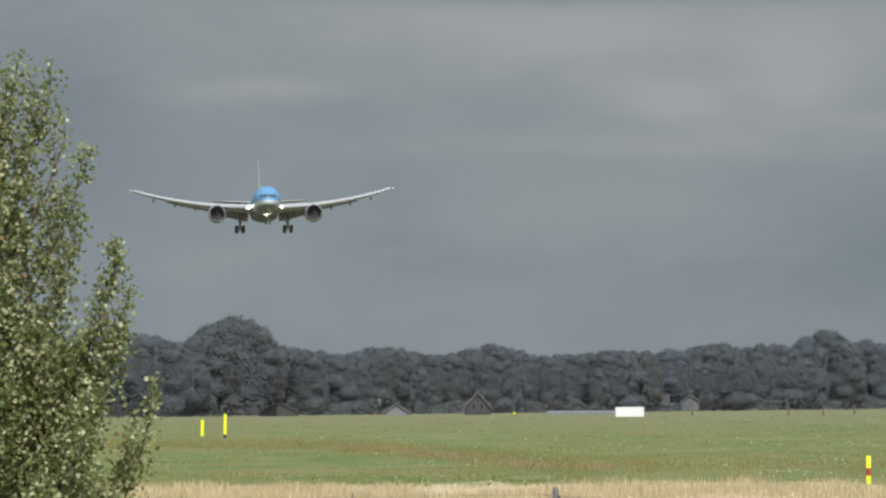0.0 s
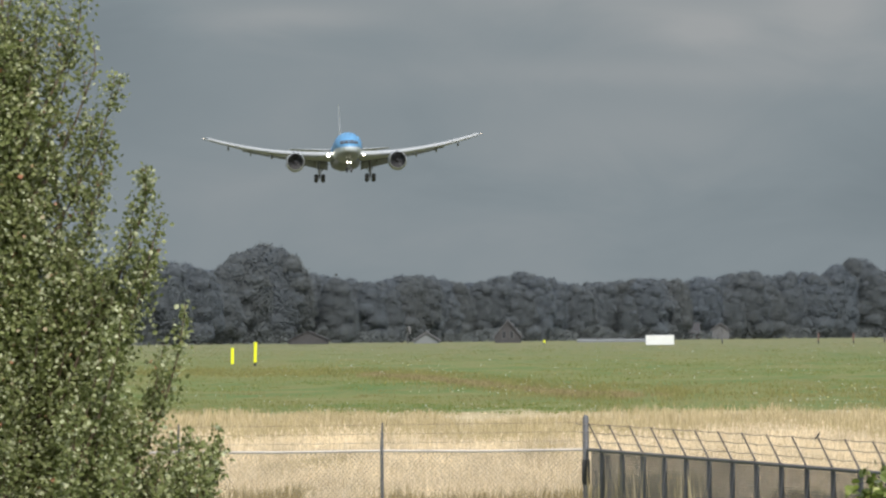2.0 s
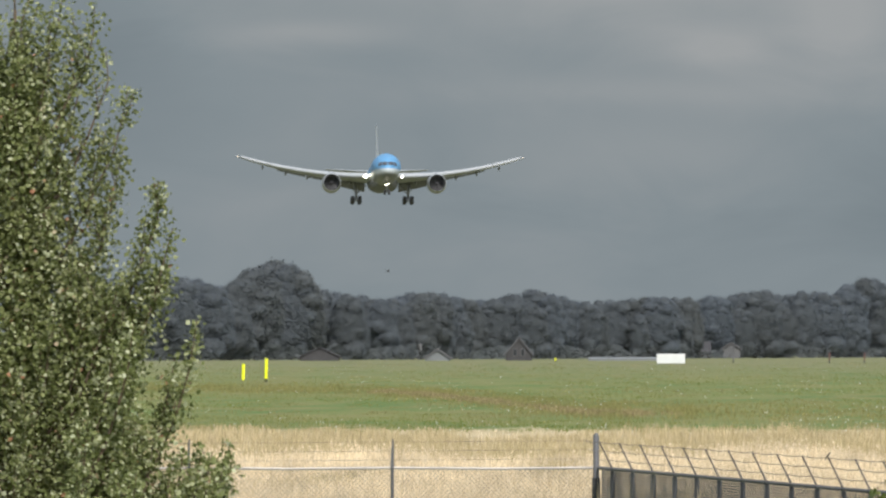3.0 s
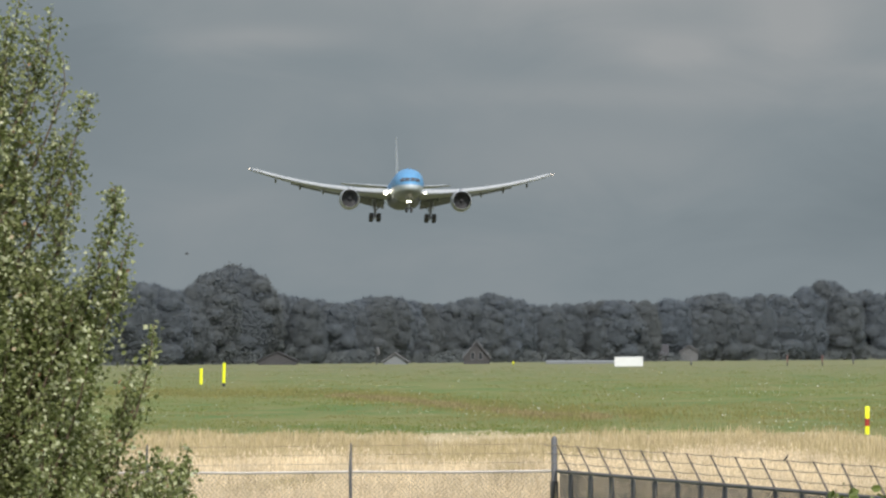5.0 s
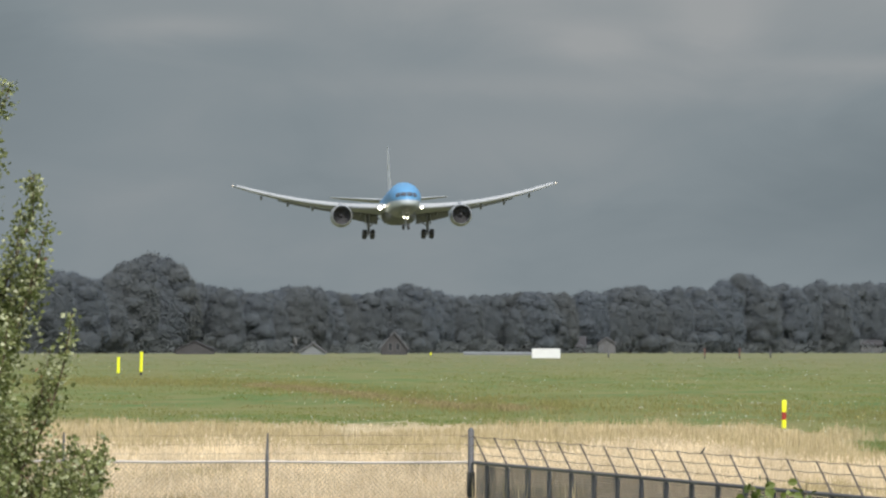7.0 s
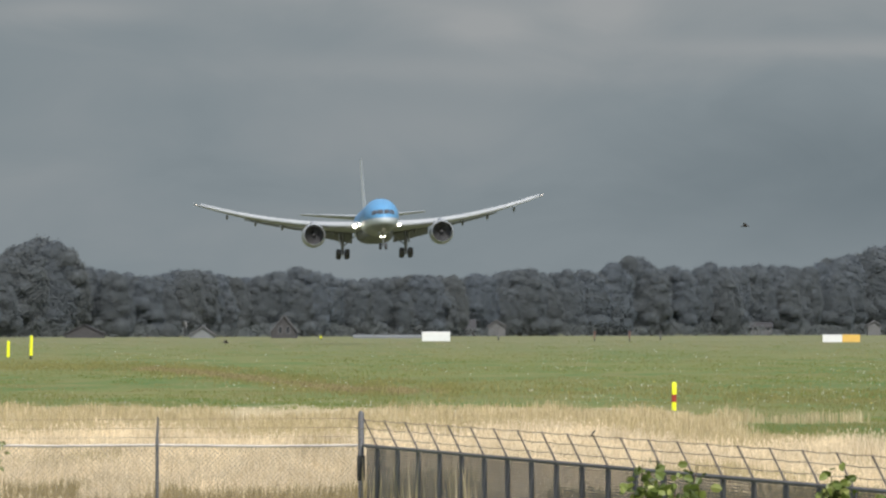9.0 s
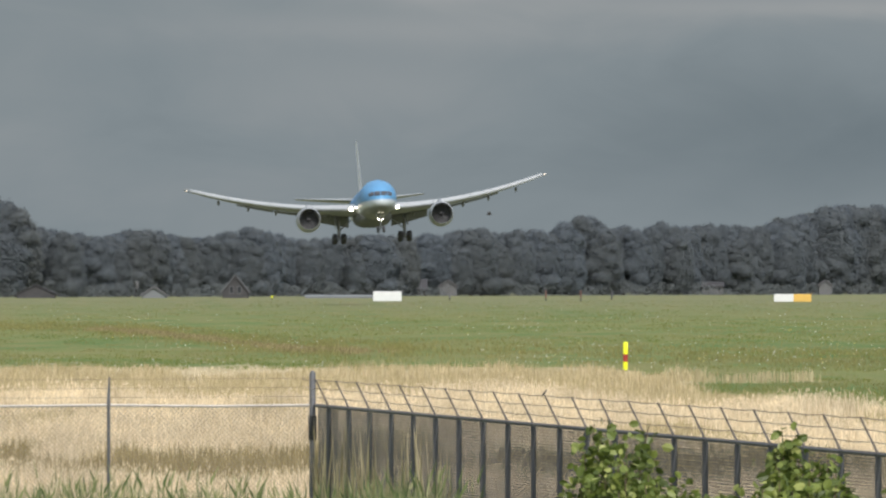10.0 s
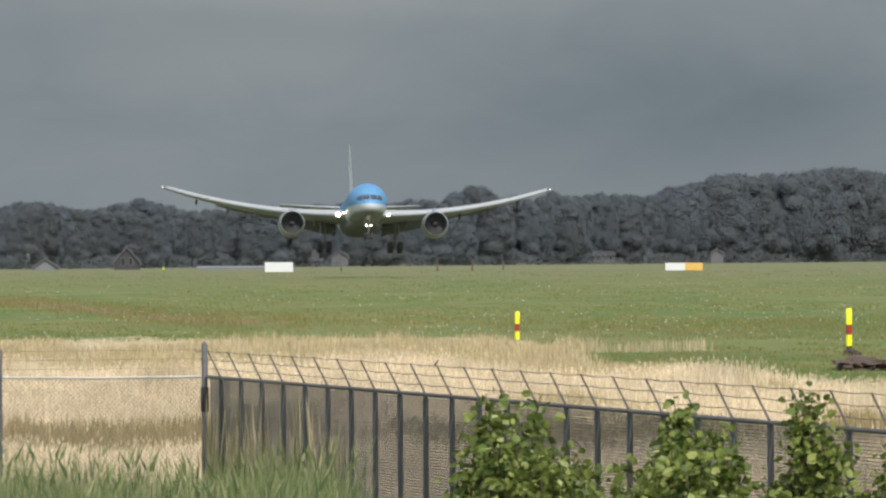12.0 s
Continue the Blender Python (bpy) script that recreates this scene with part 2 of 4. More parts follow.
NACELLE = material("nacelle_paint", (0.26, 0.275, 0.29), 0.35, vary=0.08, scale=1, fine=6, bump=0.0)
DARK_DUCT = material("dark_fan_duct", (0.10, 0.10, 0.105), 0.5, vary=0.2, scale=2, fine=12, bump=0.0)
FAN = material("fan_blades", (0.10, 0.10, 0.105), 0.5, metal=0.2, vary=0.2, scale=3, fine=12, bump=0.0)
RUBBER = material("tyre_rubber", (0.055, 0.055, 0.058), 0.8, vary=0.3, scale=3, fine=20)
GEAR_STEEL = material("undercarriage_steel", (0.22, 0.225, 0.235), 0.5, metal=0.3, vary=0.2, scale=3, fine=20)
COCKPIT_GLASS = material("cockpit_glass", (0.05, 0.055, 0.065), 0.08, vary=0.1, bump=0.0, spec=0.6)
LANDING_LIGHT = material("landing_light", (1.0, 0.93, 0.74), emit=14.0)
NAV_RED = material("red_position_light", (1.0, 0.12, 0.05), emit=3.0)
NAV_WHITE = material("tip_position_light", (1.0, 0.85, 0.7), emit=0.2)
STEEL = material("galvanised_fence_steel", (0.105, 0.105, 0.112), 0.6, metal=0.2, vary=0.25, scale=2, fine=30, per_object=0.15)
ARM_STEEL = material("rust_stained_arm_steel", (0.125, 0.108, 0.10), 0.65, metal=0.1, vary=0.3, scale=3, fine=30, per_object=0.2)
RAIL_STEEL = material("weathered_fence_rail", (0.44, 0.40, 0.37), 0.55, metal=0.2, vary=0.25, scale=2, fine=30)
DULL_WIRE = material("dull_chain_link_wire", (0.058, 0.060, 0.058), 0.6, metal=0.1, vary=0.2, scale=2, fine=30, bump=0.0)
WIRE = material("chain_link_wire", (0.25, 0.225, 0.195), 0.5, metal=0.2, vary=0.2, scale=2, fine=30, bump=0.0)
BARB = material("rusty_barbed_wire", (0.16, 0.13, 0.11), 0.7, vary=0.3, scale=2, fine=30, bump=0.0)
YELLOW = material("fluorescent_yellow_paint", (0.78, 0.80, 0.02), 0.5, vary=0.12, scale=3, fine=20)
RED = material("dark_red_paint", (0.30, 0.035, 0.025), 0.5, vary=0.2, scale=3, fine=20)
BLACK = material("black_footing", (0.03, 0.03, 0.03), 0.7, vary=0.3, scale=4, fine=20)
SIGN_WHITE = material("white_board_paint", (0.60, 0.61, 0.60), 0.5, vary=0.08, scale=1, fine=8)
SIGN_ORANGE = material("orange_board_paint", (0.60, 0.38, 0.09), 0.5, vary=0.1, scale=1, fine=8)
HOUSE_WALL = material("brick_house_wall", (0.050, 0.048, 0.050), 0.85, vary=0.25, scale=1, fine=12)
PALE_WALL = material("pale_rendered_wall", (0.115, 0.115, 0.118), 0.8, vary=0.15, scale=1, fine=10)
ROOF = material("weathered_roof_tiles", (0.046, 0.045, 0.049), 0.8, vary=0.3, scale=1, fine=9)
WHITE_TRIM = material("white_verge_board", (0.105, 0.105, 0.11), 0.6, vary=0.1, scale=1, fine=9)
DARK_GLASS = material("dark_window_glass", (0.02, 0.024, 0.03), 0.1, vary=0.1, bump=0.0)
GREENHOUSE = material("pale_sheeting", (0.15, 0.16, 0.165), 0.5, vary=0.15, scale=0.3, fine=4)
BARK = material("grey_brown_bark", (0.13, 0.10, 0.07), 0.9, vary=0.35, scale=4, fine=40, bump=0.5)
TWIG = material("brown_twig_bark", (0.12, 0.085, 0.055), 0.85, vary=0.3, scale=6, fine=60)
SOIL = material("dark_dug_soil", (0.085, 0.058, 0.042), 0.95, vary=0.4, scale=1.5, fine=9, bump=0.6)
BIRD = material("dark_feathers", (0.025, 0.024, 0.024), 0.7, vary=0.2, scale=9, fine=60)
POPLAR_LEAF = island_material("poplar_leaves", [(0.0, (0.105, 0.125, 0.042)), (1.0, (0.40, 0.16, 0.09)), (0.40, (0.185, 0.210, 0.076)), (0.74, (0.27, 0.29, 0.125)), (0.89, (0.50, 0.52, 0.33)), (0.985, (0.52, 0.53, 0.36))], 0.5, 0.45, 0.35)
ALDER_LEAF = island_material("shrub_leaves", [(0.0, (0.055, 0.078, 0.016)), (1.0, (0.38, 0.40, 0.13)), (0.5, (0.125, 0.165, 0.034)), (0.82, (0.21, 0.25, 0.058))], 0.45, 0.42, 0.4)
# distance haze painted into the leaf colour: paler and bluer than foliage
HAZED_WOOD_LEAF = island_material("hazed_woodland_leaves", [(0.0, (0.172, 0.196, 0.222)), (1.0, (0.194, 0.222, 0.248)), (0.5, (0.183, 0.210, 0.236))], 0.9, 0.6, 0.02, 0.10, (0.5, 0.5, 0.5), None, (0.170, 0.184, 0.186))
TAN = island_material("tan_grass_blades", [(0.0, (0.33, 0.28, 0.145)), (1.0, (0.58, 0.485, 0.32)), (0.5, (0.46, 0.38, 0.225))], 0.7, 0.35, 0.15, 0.3)
STRAW = island_material("dry_grass_blades", [(0.0, (0.48, 0.385, 0.245)), (1.0, (0.84, 0.725, 0.535)), (0.5, (0.71, 0.595, 0.415))], 0.7, 0.4, 0.2, 0.3, (0.5, 0.06, 0.5))
BROWN_GRASS = island_material("brown_seeding_grass", [(0.0, (0.18, 0.145, 0.072)), (1.0, (0.37, 0.30, 0.17)), (0.5, (0.26, 0.215, 0.11))], 0.8, 0.3, 0.1)
OLIVE_GRASS = island_material("olive_seeding_grass", [(0.0, (0.19, 0.190, 0.070)), (1.0, (0.30, 0.265, 0.115)), (0.5, (0.24, 0.225, 0.085))], 0.8, 0.4, 0.1)
GREEN_GRASS = island_material("green_grass_blades", [(0.0, (0.132, 0.192, 0.046)), (1.0, (0.285, 0.270, 0.088)), (0.5, (0.186, 0.230, 0.062))], 0.7, 0.5, 0.2, 0.12, (0.045, 0.011, 1.0), (0.235, 0.205, 0.090))
REED = island_material("reed_blades", [(0.0, (0.080, 0.118, 0.042)), (1.0, (0.40, 0.39, 0.21)), (0.6, (0.180, 0.225, 0.085))], 0.6, 0.35, 0.3)
FLOWER = island_material("meadow_flowers", [(0.0, (0.55, 0.55, 0.48)), (1.0, (0.60, 0.48, 0.12)), (0.7, (0.62, 0.62, 0.56))], 0.7, 0.2, 0.2)


# ---- builders ----
def mesh_of(name, bm, mat, smooth=True):
    me = bpy.data.meshes.new(name)
    bmesh.ops.recalc_face_normals(bm, faces=bm.faces)
    bm.to_mesh(me)
    bm.free()
    me.materials.append(mat)
    if smooth:
        me.shade_smooth()
        me.set_sharp_from_angle(angle=radians(42))
    return me


def part(name, bm, mat, parent=None, label="", smooth=True):
    ob = new(name, mesh_of(name, bm, mat, smooth))
    ob.parent = parent
    return tagged(ob, label)


def empty(name, m, label, category, group="", kind=""):
    ob = new(name)
    ob.empty_display_size = 0.2
    ob.matrix_basis = m
    return tagged(ob, label, category, group, kind)


def loft(bm, rings, cap=True, closed=True):
    loops = [[bm.verts.new(v) for v in ring] for ring in rings]
    n = len(loops[0])
    for a, b in zip(loops, loops[1:]):
        for i in range(n if closed else n - 1):
            j = (i + 1) % n
            bm.faces.new((a[i], a[j], b[j], b[i]))
    if cap and closed:
        for ring in (loops[0], loops[-1]):
            bm.faces.new(ring)
    return bm


def ring_y(y, cx, cz, rx, rz, n=28, power=2.0):
    out = []
    for i in range(n):
        a = 2 * math.pi * i / n
        c, s = math.cos(a), math.sin(a)
        k = 2 / power
        out.append((cx + rx * math.copysign(abs(c) ** k, c), y, cz + rz * math.copysign(abs(s) ** k, s)))
    return out


def tube(bm, pts, radii, n=6):
    """A round bar through pts."""
    rings = []
    for i, p in enumerate(pts):
        p = Vector(p)
        d = Vector(pts[min(i + 1, len(pts) - 1)]) - Vector(pts[max(i - 1, 0)])
        d.normalize()
        side = d.cross(Vector((0.31, 0.12, 0.94)) if abs(d.z) < 0.9 else Vector((1, 0.1, 0)))
        side.normalize()
        up = d.cross(side)
        r = radii[i] if isinstance(radii, (list, tuple)) else radii
        rings.append([p + (side * math.cos(2 * math.pi * k / n) + up * math.sin(2 * math.pi * k / n)) * r for k in range(n)])
    return loft(bm, rings)


def block(bm, x0, x1, y0, y1, z0, z1, bevel=0.0):
    made = bmesh.ops.create_cube(bm, size=1.0, matrix=Matrix.LocRotScale(((x0 + x1) / 2, (y0 + y1) / 2, (z0 + z1) / 2), None, (x1 - x0, y1 - y0, z1 - z0)))
    if bevel:
        edges = {e for v in made["verts"] for e in v.link_edges}
        bmesh.ops.bevel(bm, geom=list(edges), offset=bevel, segments=2, affect="EDGES", profile=0.5)
    return bm


def blades(name, spots, mat, rng, label, category, width=0.012, lean=0.35, per=5, spread=0.12, heads=0.0):
    """Many grass blades in one mesh: spots are (x, y, z, height, widening)."""
    verts, faces = [], []
    for x, y, z, h, k in spots:
        for _ in range(per):
            a = rng.random() * 6.283
            r = spread * k * rng.random() ** 0.5
            bx, by = x + math.cos(a) * r, y + math.sin(a) * r
            hh = h * (0.6 + 0.5 * rng.random())
            b = rng.random() * 6.283
            lx, ly = math.cos(b) * lean * hh * rng.random(), math.sin(b) * lean * hh * rng.random()
            w = width * k * (0.6 + 0.8 * rng.random())
            c = rng.random() * 3.1416
            wx, wy = math.cos(c) * w, math.sin(c) * w
            i = len(verts)
            verts += [(bx - wx, by - wy, z), (bx + wx, by + wy, z), (bx + lx * 0.4 + wx * 0.8, by + ly * 0.4 + wy * 0.8, z + hh * 0.6),
                      (bx + lx * 0.4 - wx * 0.8, by + ly * 0.4 - wy * 0.8, z + hh * 0.6), (bx + lx, by + ly, z + hh)]
            faces += [(i, i + 1, i + 2, i + 3), (i + 3, i + 2, i + 4)]
            if heads and rng.random() < heads:
                j = len(verts)
                verts += [(bx + lx - 2 * w, by + ly, z + hh * 0.97), (bx + lx, by + ly - 2 * w, z + hh * 1.02), (bx + lx + 2 * w, by + ly, z + hh * 0.97), (bx + lx * 1.3, by + ly * 1.3, z + hh * 1.16)]
                faces += [(j, j + 1, j + 3), (j + 1, j + 2, j + 3)]
    me = bpy.data.meshes.new(name)
    me.from_pydata(verts, [], faces)
    me.materials.append(mat)
    return tagged(new(name, me), label, category, kind="stuff")


def leaf_cloud(name, spots, mat, rng, parent, size, droop=0.3, rounded=False, jitter=0.26):
    """Leaves, each a bent four-sided blade, at the spots (x, y, z)."""
    verts, faces = [], []
    for s in spots:
        facing = s[1] if len(s) == 2 else None
        x, y, z = s[0] if facing else s[:3]
        k = size * (0.5 + 0.9 * rng.random())
        d = Vector((rng.gauss(0, 1), rng.gauss(0, 1), rng.gauss(-droop, 0.8))).normalized()
        side = d.cross(Vector((rng.gauss(0, 1), rng.gauss(0, 1), rng.gauss(0, 1)))).normalized()
        if facing:
            nrm = (facing + Vector((rng.gauss(0, jitter), rng.gauss(0, jitter), rng.gauss(0, jitter)))).normalized()
            d = (d - nrm * d.dot(nrm)).normalized()
            side = d.cross(nrm)
        nrm = d.cross(side)
        c = Vector((x, y, z))
        i = len(verts)
        if rounded:
            verts += [c, c + d * k * 0.25 + side * k * 0.34 + nrm * k * 0.08, c + d * k * 0.70 + side * k * 0.36 + nrm * k * 0.10, c + d * k * 1.02 - nrm * k * 0.06,
                      c + d * k * 0.72 - side * k * 0.36 + nrm * k * 0.10, c + d * k * 0.25 - side * k * 0.34 + nrm * k * 0.08, c + d * k * 0.5]
            faces += [(i + a, i + (a + 1) % 6, i + 6) for a in range(6)]
            continue
        verts += [c, c + d * k * 0.5 + side * k * 0.42 + nrm * k * 0.12, c + d * k, c + d * k * 0.45 - side * k * 0.42 + nrm * k * 0.12, c + d * k * 0.5]
        faces += [(i, i + 1, i + 4), (i + 1, i + 2, i + 4), (i + 2, i + 3, i + 4), (i + 3, i, i + 4)]
    me = bpy.data.meshes.new(name)
    me.from_pydata([tuple(v) for v in verts], [], faces)
    me.materials.append(mat)
    ob = new(name, me)
    ob.parent = parent
    return ob


# ---- ground ----
def swell(x, y):
    """A gentle rise under the camera's stand, level fields elsewhere."""
    r2 = (x * x + (y + 4) ** 2) / 900.0
    return 2.0 * math.exp(-r2 * 2.2)


def build_ground():
    bm = bmesh.new()
    xs = [-4000, -1500, -600, -250, -120, -70, -45, -30, -20, -12, -6, 0, 6, 12, 20, 30, 45, 70, 120, 250, 600, 1500, 4000]
    ys = [-4000, -1200, -300, -100, -50, -35, -25, -18, -12, -6, 0, 6, 12, 18, 25, 35, 50, 80, 120, 160, 220, 300, 420, 560, 760, 1000, 1400, 1900, 2600, 3600, 5200]
    grid = [[bm.verts.new((x, y, swell(x, y))) for x in xs] for y in ys]
    for a, b in zip(grid, grid[1:]):
        for i in range(len(xs) - 1):
            bm.faces.new((a[i], a[i + 1], b[i + 1], b[i]))
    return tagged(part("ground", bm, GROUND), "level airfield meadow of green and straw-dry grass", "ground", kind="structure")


build_ground()


def ditch_y(x):
    """The line of a shallow ditch with brown grass that crosses the field."""
    pts = ((-60, 960), (-17, 862), (-10.5, 773), (-0.7, 600), (14, 540), (40, 500))
    for (xa, ya), (xb, yb) in zip(pts, pts[1:]):
        if x <= xb:
            return ya + (yb - ya) * (x - xa) / (xb - xa)
    return pts[-1][1]


def belt(x, y):
    """A belt of browner grass behind the fence."""
    return abs(y - 217 - 14 * noise.noise((x * 0.25, 0.2, 0.0))) < 17 and noise.noise((x * 0.5, y * 0.05, 12.0)) > -0.30


def wedge(x, y):
    """A tongue of green grass that reaches into the dry grass, and the green beyond it."""
    k = noise.noise((x * 0.3, y * 0.02, 17.0))
    return x > 12.6 + k and y > 338 - 12 * (x - 12.9) + 16 * k and not (408 + 8 * k < y < 442 and x < 18.5 + 2 * k)


def build_grass():
    rng = random.Random(5)
    # dry grass from the fence to the green field, thinned with distance
    spots, tanned = [], []
    for _ in range(34000):
        u = rng.random()
        y = 1 / ((1 - u) / 168.0 + u / 520.0)
        x = (rng.random() * 0.118 - 0.050) * y
        lim = 442 + 50 * noise.noise((x * 0.10, 3.1, 0)) + 25 * noise.noise((x * 0.6, 7.1, 0))
        if y > lim or wedge(x, y) or belt(x, y) or noise.noise((x * 0.35, y * 0.04, 2.0)) < -0.46:
            continue
        row = (x, y, 0, 0.52 + 0.25 * noise.noise((x * 0.2, y * 0.03, 9.0)), y / 230)
        tan = y > 355 + 120 * noise.noise((x * 0.13, y * 0.012, 5.0)) or noise.noise((x * 0.3, y * 0.03, 15.0)) > 0.40
        (tanned if tan else spots).append(row)
    blades("dry_grass", spots, STRAW, rng, "tall straw-coloured dry grass behind the fence", "dry grass", width=0.0075, per=8, spread=0.28, heads=0.12, lean=0.25)
    blades("tan_grass", tanned, TAN, rng, "tan and olive seeding grass towards the green field", "grass", width=0.0075, per=8, spread=0.28, lean=0.25)
    spots = []
    for _ in range(16000):
        u = rng.random()
        y = 1 / ((1 - u) / 172.0 + u / 320.0)
        x = (rng.random() * 0.118 - 0.050) * y
        if belt(x, y):
            spots.append((x, y, 0, 0.50, y / 230))
    blades("brown_grass", spots, BROWN_GRASS, rng, "brown and olive seeding grass in a belt", "grass", width=0.010, per=5, spread=0.25)
    spots = []
    for _ in range(38000):
        u = rng.random()
        y = 1 / ((1 - u) / 300.0 + u / 2100.0)
        x = (rng.random() * 0.125 - 0.055) * y
        if y < 470 and not wedge(x, y):
            continue
        if noise.noise((x * 0.05, y * 0.012, 4.0)) + 0.5 * noise.noise((x * 0.4, y * 0.05, 1.0)) < -0.15:
            continue
        spots.append((x, y, 0, 0.075 + 0.05 * rng.random(), y / 420))
    blades("meadow_grass", spots, GREEN_GRASS, rng, "short green meadow grass with paler tufts", "grass", width=0.014, per=4, spread=0.35, lean=0.6)
    spots, olive = [], []
    for _ in range(13000):
        x = -45 + 85 * rng.random()
        core = -17 < x < 4 and rng.random() < 0.55 and noise.noise((x * 0.6, 2.0, 30.0)) > -0.2
        if (x > 5 or x < -17) and rng.random() < 0.7:
            continue
        y = ditch_y(x) + (rng.gauss(0, 9) if core else rng.gauss(10, 36) + (60 if rng.random() < 0.3 else 0))
        if abs(x / y) < 0.07 and noise.noise((x * 0.5, y * 0.03, 6.0)) > -0.25:
            (spots if core else olive).append((x, y, 0, (0.16 if core else 0.10) + 0.18 * rng.random(), y / 420))
    blades("ditch_grass", spots, BROWN_GRASS, rng, "brown rank grass along a shallow ditch", "grass", width=0.014, per=6, spread=0.5)
    blades("olive_grass", olive, OLIVE_GRASS, rng, "olive and ochre grass on both sides of the ditch", "grass", width=0.014, per=6, spread=0.6)
    # flower heads
    spots = []
    for _ in range(2600):
        u = rng.random()
        y = 1 / ((1 - u) / 430.0 + u / 1700.0)
        x = (rng.random() * 0.125 - 0.055) * y
        if noise.noise((x * 0.12, y * 0.01, 8.0)) > -0.05 + 0.2 * rng.random() - (0.15 if x > 10 else 0):
            spots.append((x, y, 0.16, 0.07, y / 420))
    blades("meadow_flowers", spots, FLOWER, rng, "scattered white and yellow meadow flowers", "flowers", width=0.019, per=1, spread=0.1)
    # reeds before the fence
    spots = []
    for _ in range(5200):
        y = 104 + 34 * rng.random()
        x = -8 + 12.5 * rng.random()
        right = 1.55 * y / 120 + 0.35 * noise.noise((y * 0.2, 1.0, 0.0))
        if x > right or x < -0.05 * y:
            continue
        top = 1.10 + 0.14 * min(1.0, max(0.0, -x)) + 0.22 * min(1.0, max(0.0, x + 0.3)) + 0.18 * noise.noise((x * 0.8, y * 0.1, 3.0)) + 0.15 * noise.noise((x * 2.2, y * 0.3, 5.0)) - max(0, x - right + 0.4) * 0.7
        spots.append((x, y, 0, top, 1.0))
    blades("reeds", spots, REED, rng, "fresh green reeds before the fence", "reeds", width=0.0042, per=18, spread=0.3, lean=0.34, heads=0.06)
    spots = []
    for _ in range(1500):
        y = 100 + 36 * rng.random()
        x = (0.012 + 0.052 * rng.random()) * y
        spots.append((x, y, 0, 0.6 + 0.35 * noise.noise((x, y * 0.2, 2.0)), 1.0))
    weeds = []
    for _ in range(90):
        f = 0.5 * rng.random() ** 1.5
        weeds.append((0.10 + 5.6 * f * 0.55, 149.4 - 44.3 * f * 0.55, 0, 1.3 + 0.8 * rng.random(), 1.0))
    blades("dead_weeds", weeds, TAN, rng, "tall dead weeds tangled in the security fence", "weeds", width=0.016, per=4, spread=0.12, lean=0.12)
    blades("fence_grass", spots, GREEN_GRASS, rng, "rank green grass at the foot of the fence", "grass", width=0.010, per=6, spread=0.3)


build_grass()


# ---- fences ----
POST_R = 0.033
RAIL_Z = 2.08


def build_left_fence():
    fence = empty("chain_link_fence", pose(0, 150, 0), "grey chain-link fence with a top rail and barbed wire", "fence")
    step = 2.70
    posts = 5
    wire_me = None
    for k in range(posts + 1):
        bm = bmesh.new()
        if k == 0:
            tube(bm, [(0, 0, 0), (0, 0, 2.50), (0, 0, 2.54)], [0.042, 0.042, 0.02], 10)
        else:
            tube(bm, [(-k * step, 0, 0), (-k * step, 0, RAIL_Z + 0.03)], POST_R * 0.68, 8)
        part("corner_post" if k == 0 else "post", bm, STEEL, fence)
        if k:
            bm = bmesh.new()
            tube(bm, [(-k * step, 0, RAIL_Z), (-k * step, 0, RAIL_Z + 0.1), (-k * step + 0.01, 0, RAIL_Z + 0.38)], [0.03, 0.024, 0.010], 6)
            part("spike", bm, STEEL, fence)
    for k in range(posts):
        bm = bmesh.new()
        tube(bm, [(-(k + 1) * step + 0.02, 0, RAIL_Z), (-(k + 0.5) * step, 0, RAIL_Z - 0.012), (-k * step - 0.02, 0, RAIL_Z)], 0.020, 6)
        part("top_rail", bm, RAIL_STEEL, fence)
        if wire_me is None:
            wire_me = link_mesh(step, RAIL_Z - 0.03, 0.064, 0.0015, WIRE)
        w = new("chain_link_mesh", wire_me)
        w.parent = fence
        w.matrix_basis = pose(-(k + 1) * step, 0.03, 0.02)
    for z in (0.12, 0.24, 0.36):
        bm = bmesh.new()
        tube(bm, [(-posts * step, 0, RAIL_Z + z - 0.02), (-2.5 * step, 0, RAIL_Z + z - 0.04), (0, 0, RAIL_Z + z)], 0.0022, 4)
        part("barbed_wire", bm, BARB, fence)
    bm = bmesh.new()
    block(bm, -0.055, 0.055, -0.06, 0.02, 1.62, 1.95, 0.012)
    part("lock_box", bm, BLACK, fence, "dark lock box")
    return fence


def link_mesh(w, h, pitch, r, mat):
    """Diagonal wires of one panel, two crossing sets, clipped to the panel."""
    verts, faces = [], []
    d = pitch * 1.0
    k = -h
    while k < w:
        for sign in (1, -1):
            x0, x1 = max(0, k), min(w, k + h)
            if x1 - x0 < 0.03:
                continue
            z0, z1 = x0 - k, x1 - k
            if sign < 0:
                z0, z1 = h - z0, h - z1
            y = 0.004 * sign
            i = len(verts)
            verts += [(x0, y - r, z0), (x0 + r, y + r, z0 - r * sign), (x0 - r, y + r, z0 + r * sign), (x1, y - r, z1), (x1 + r, y + r, z1 - r * sign), (x1 - r, y + r, z1 + r * sign)]
            faces += [(i, i + 1, i + 4, i + 3), (i + 1, i + 2, i + 5, i + 4), (i + 2, i, i + 3, i + 5)]
        k += d
    me = bpy.data.meshes.new("chain_link_mesh")
    me.from_pydata(verts, [], faces)
    me.materials.append(mat)
    return me


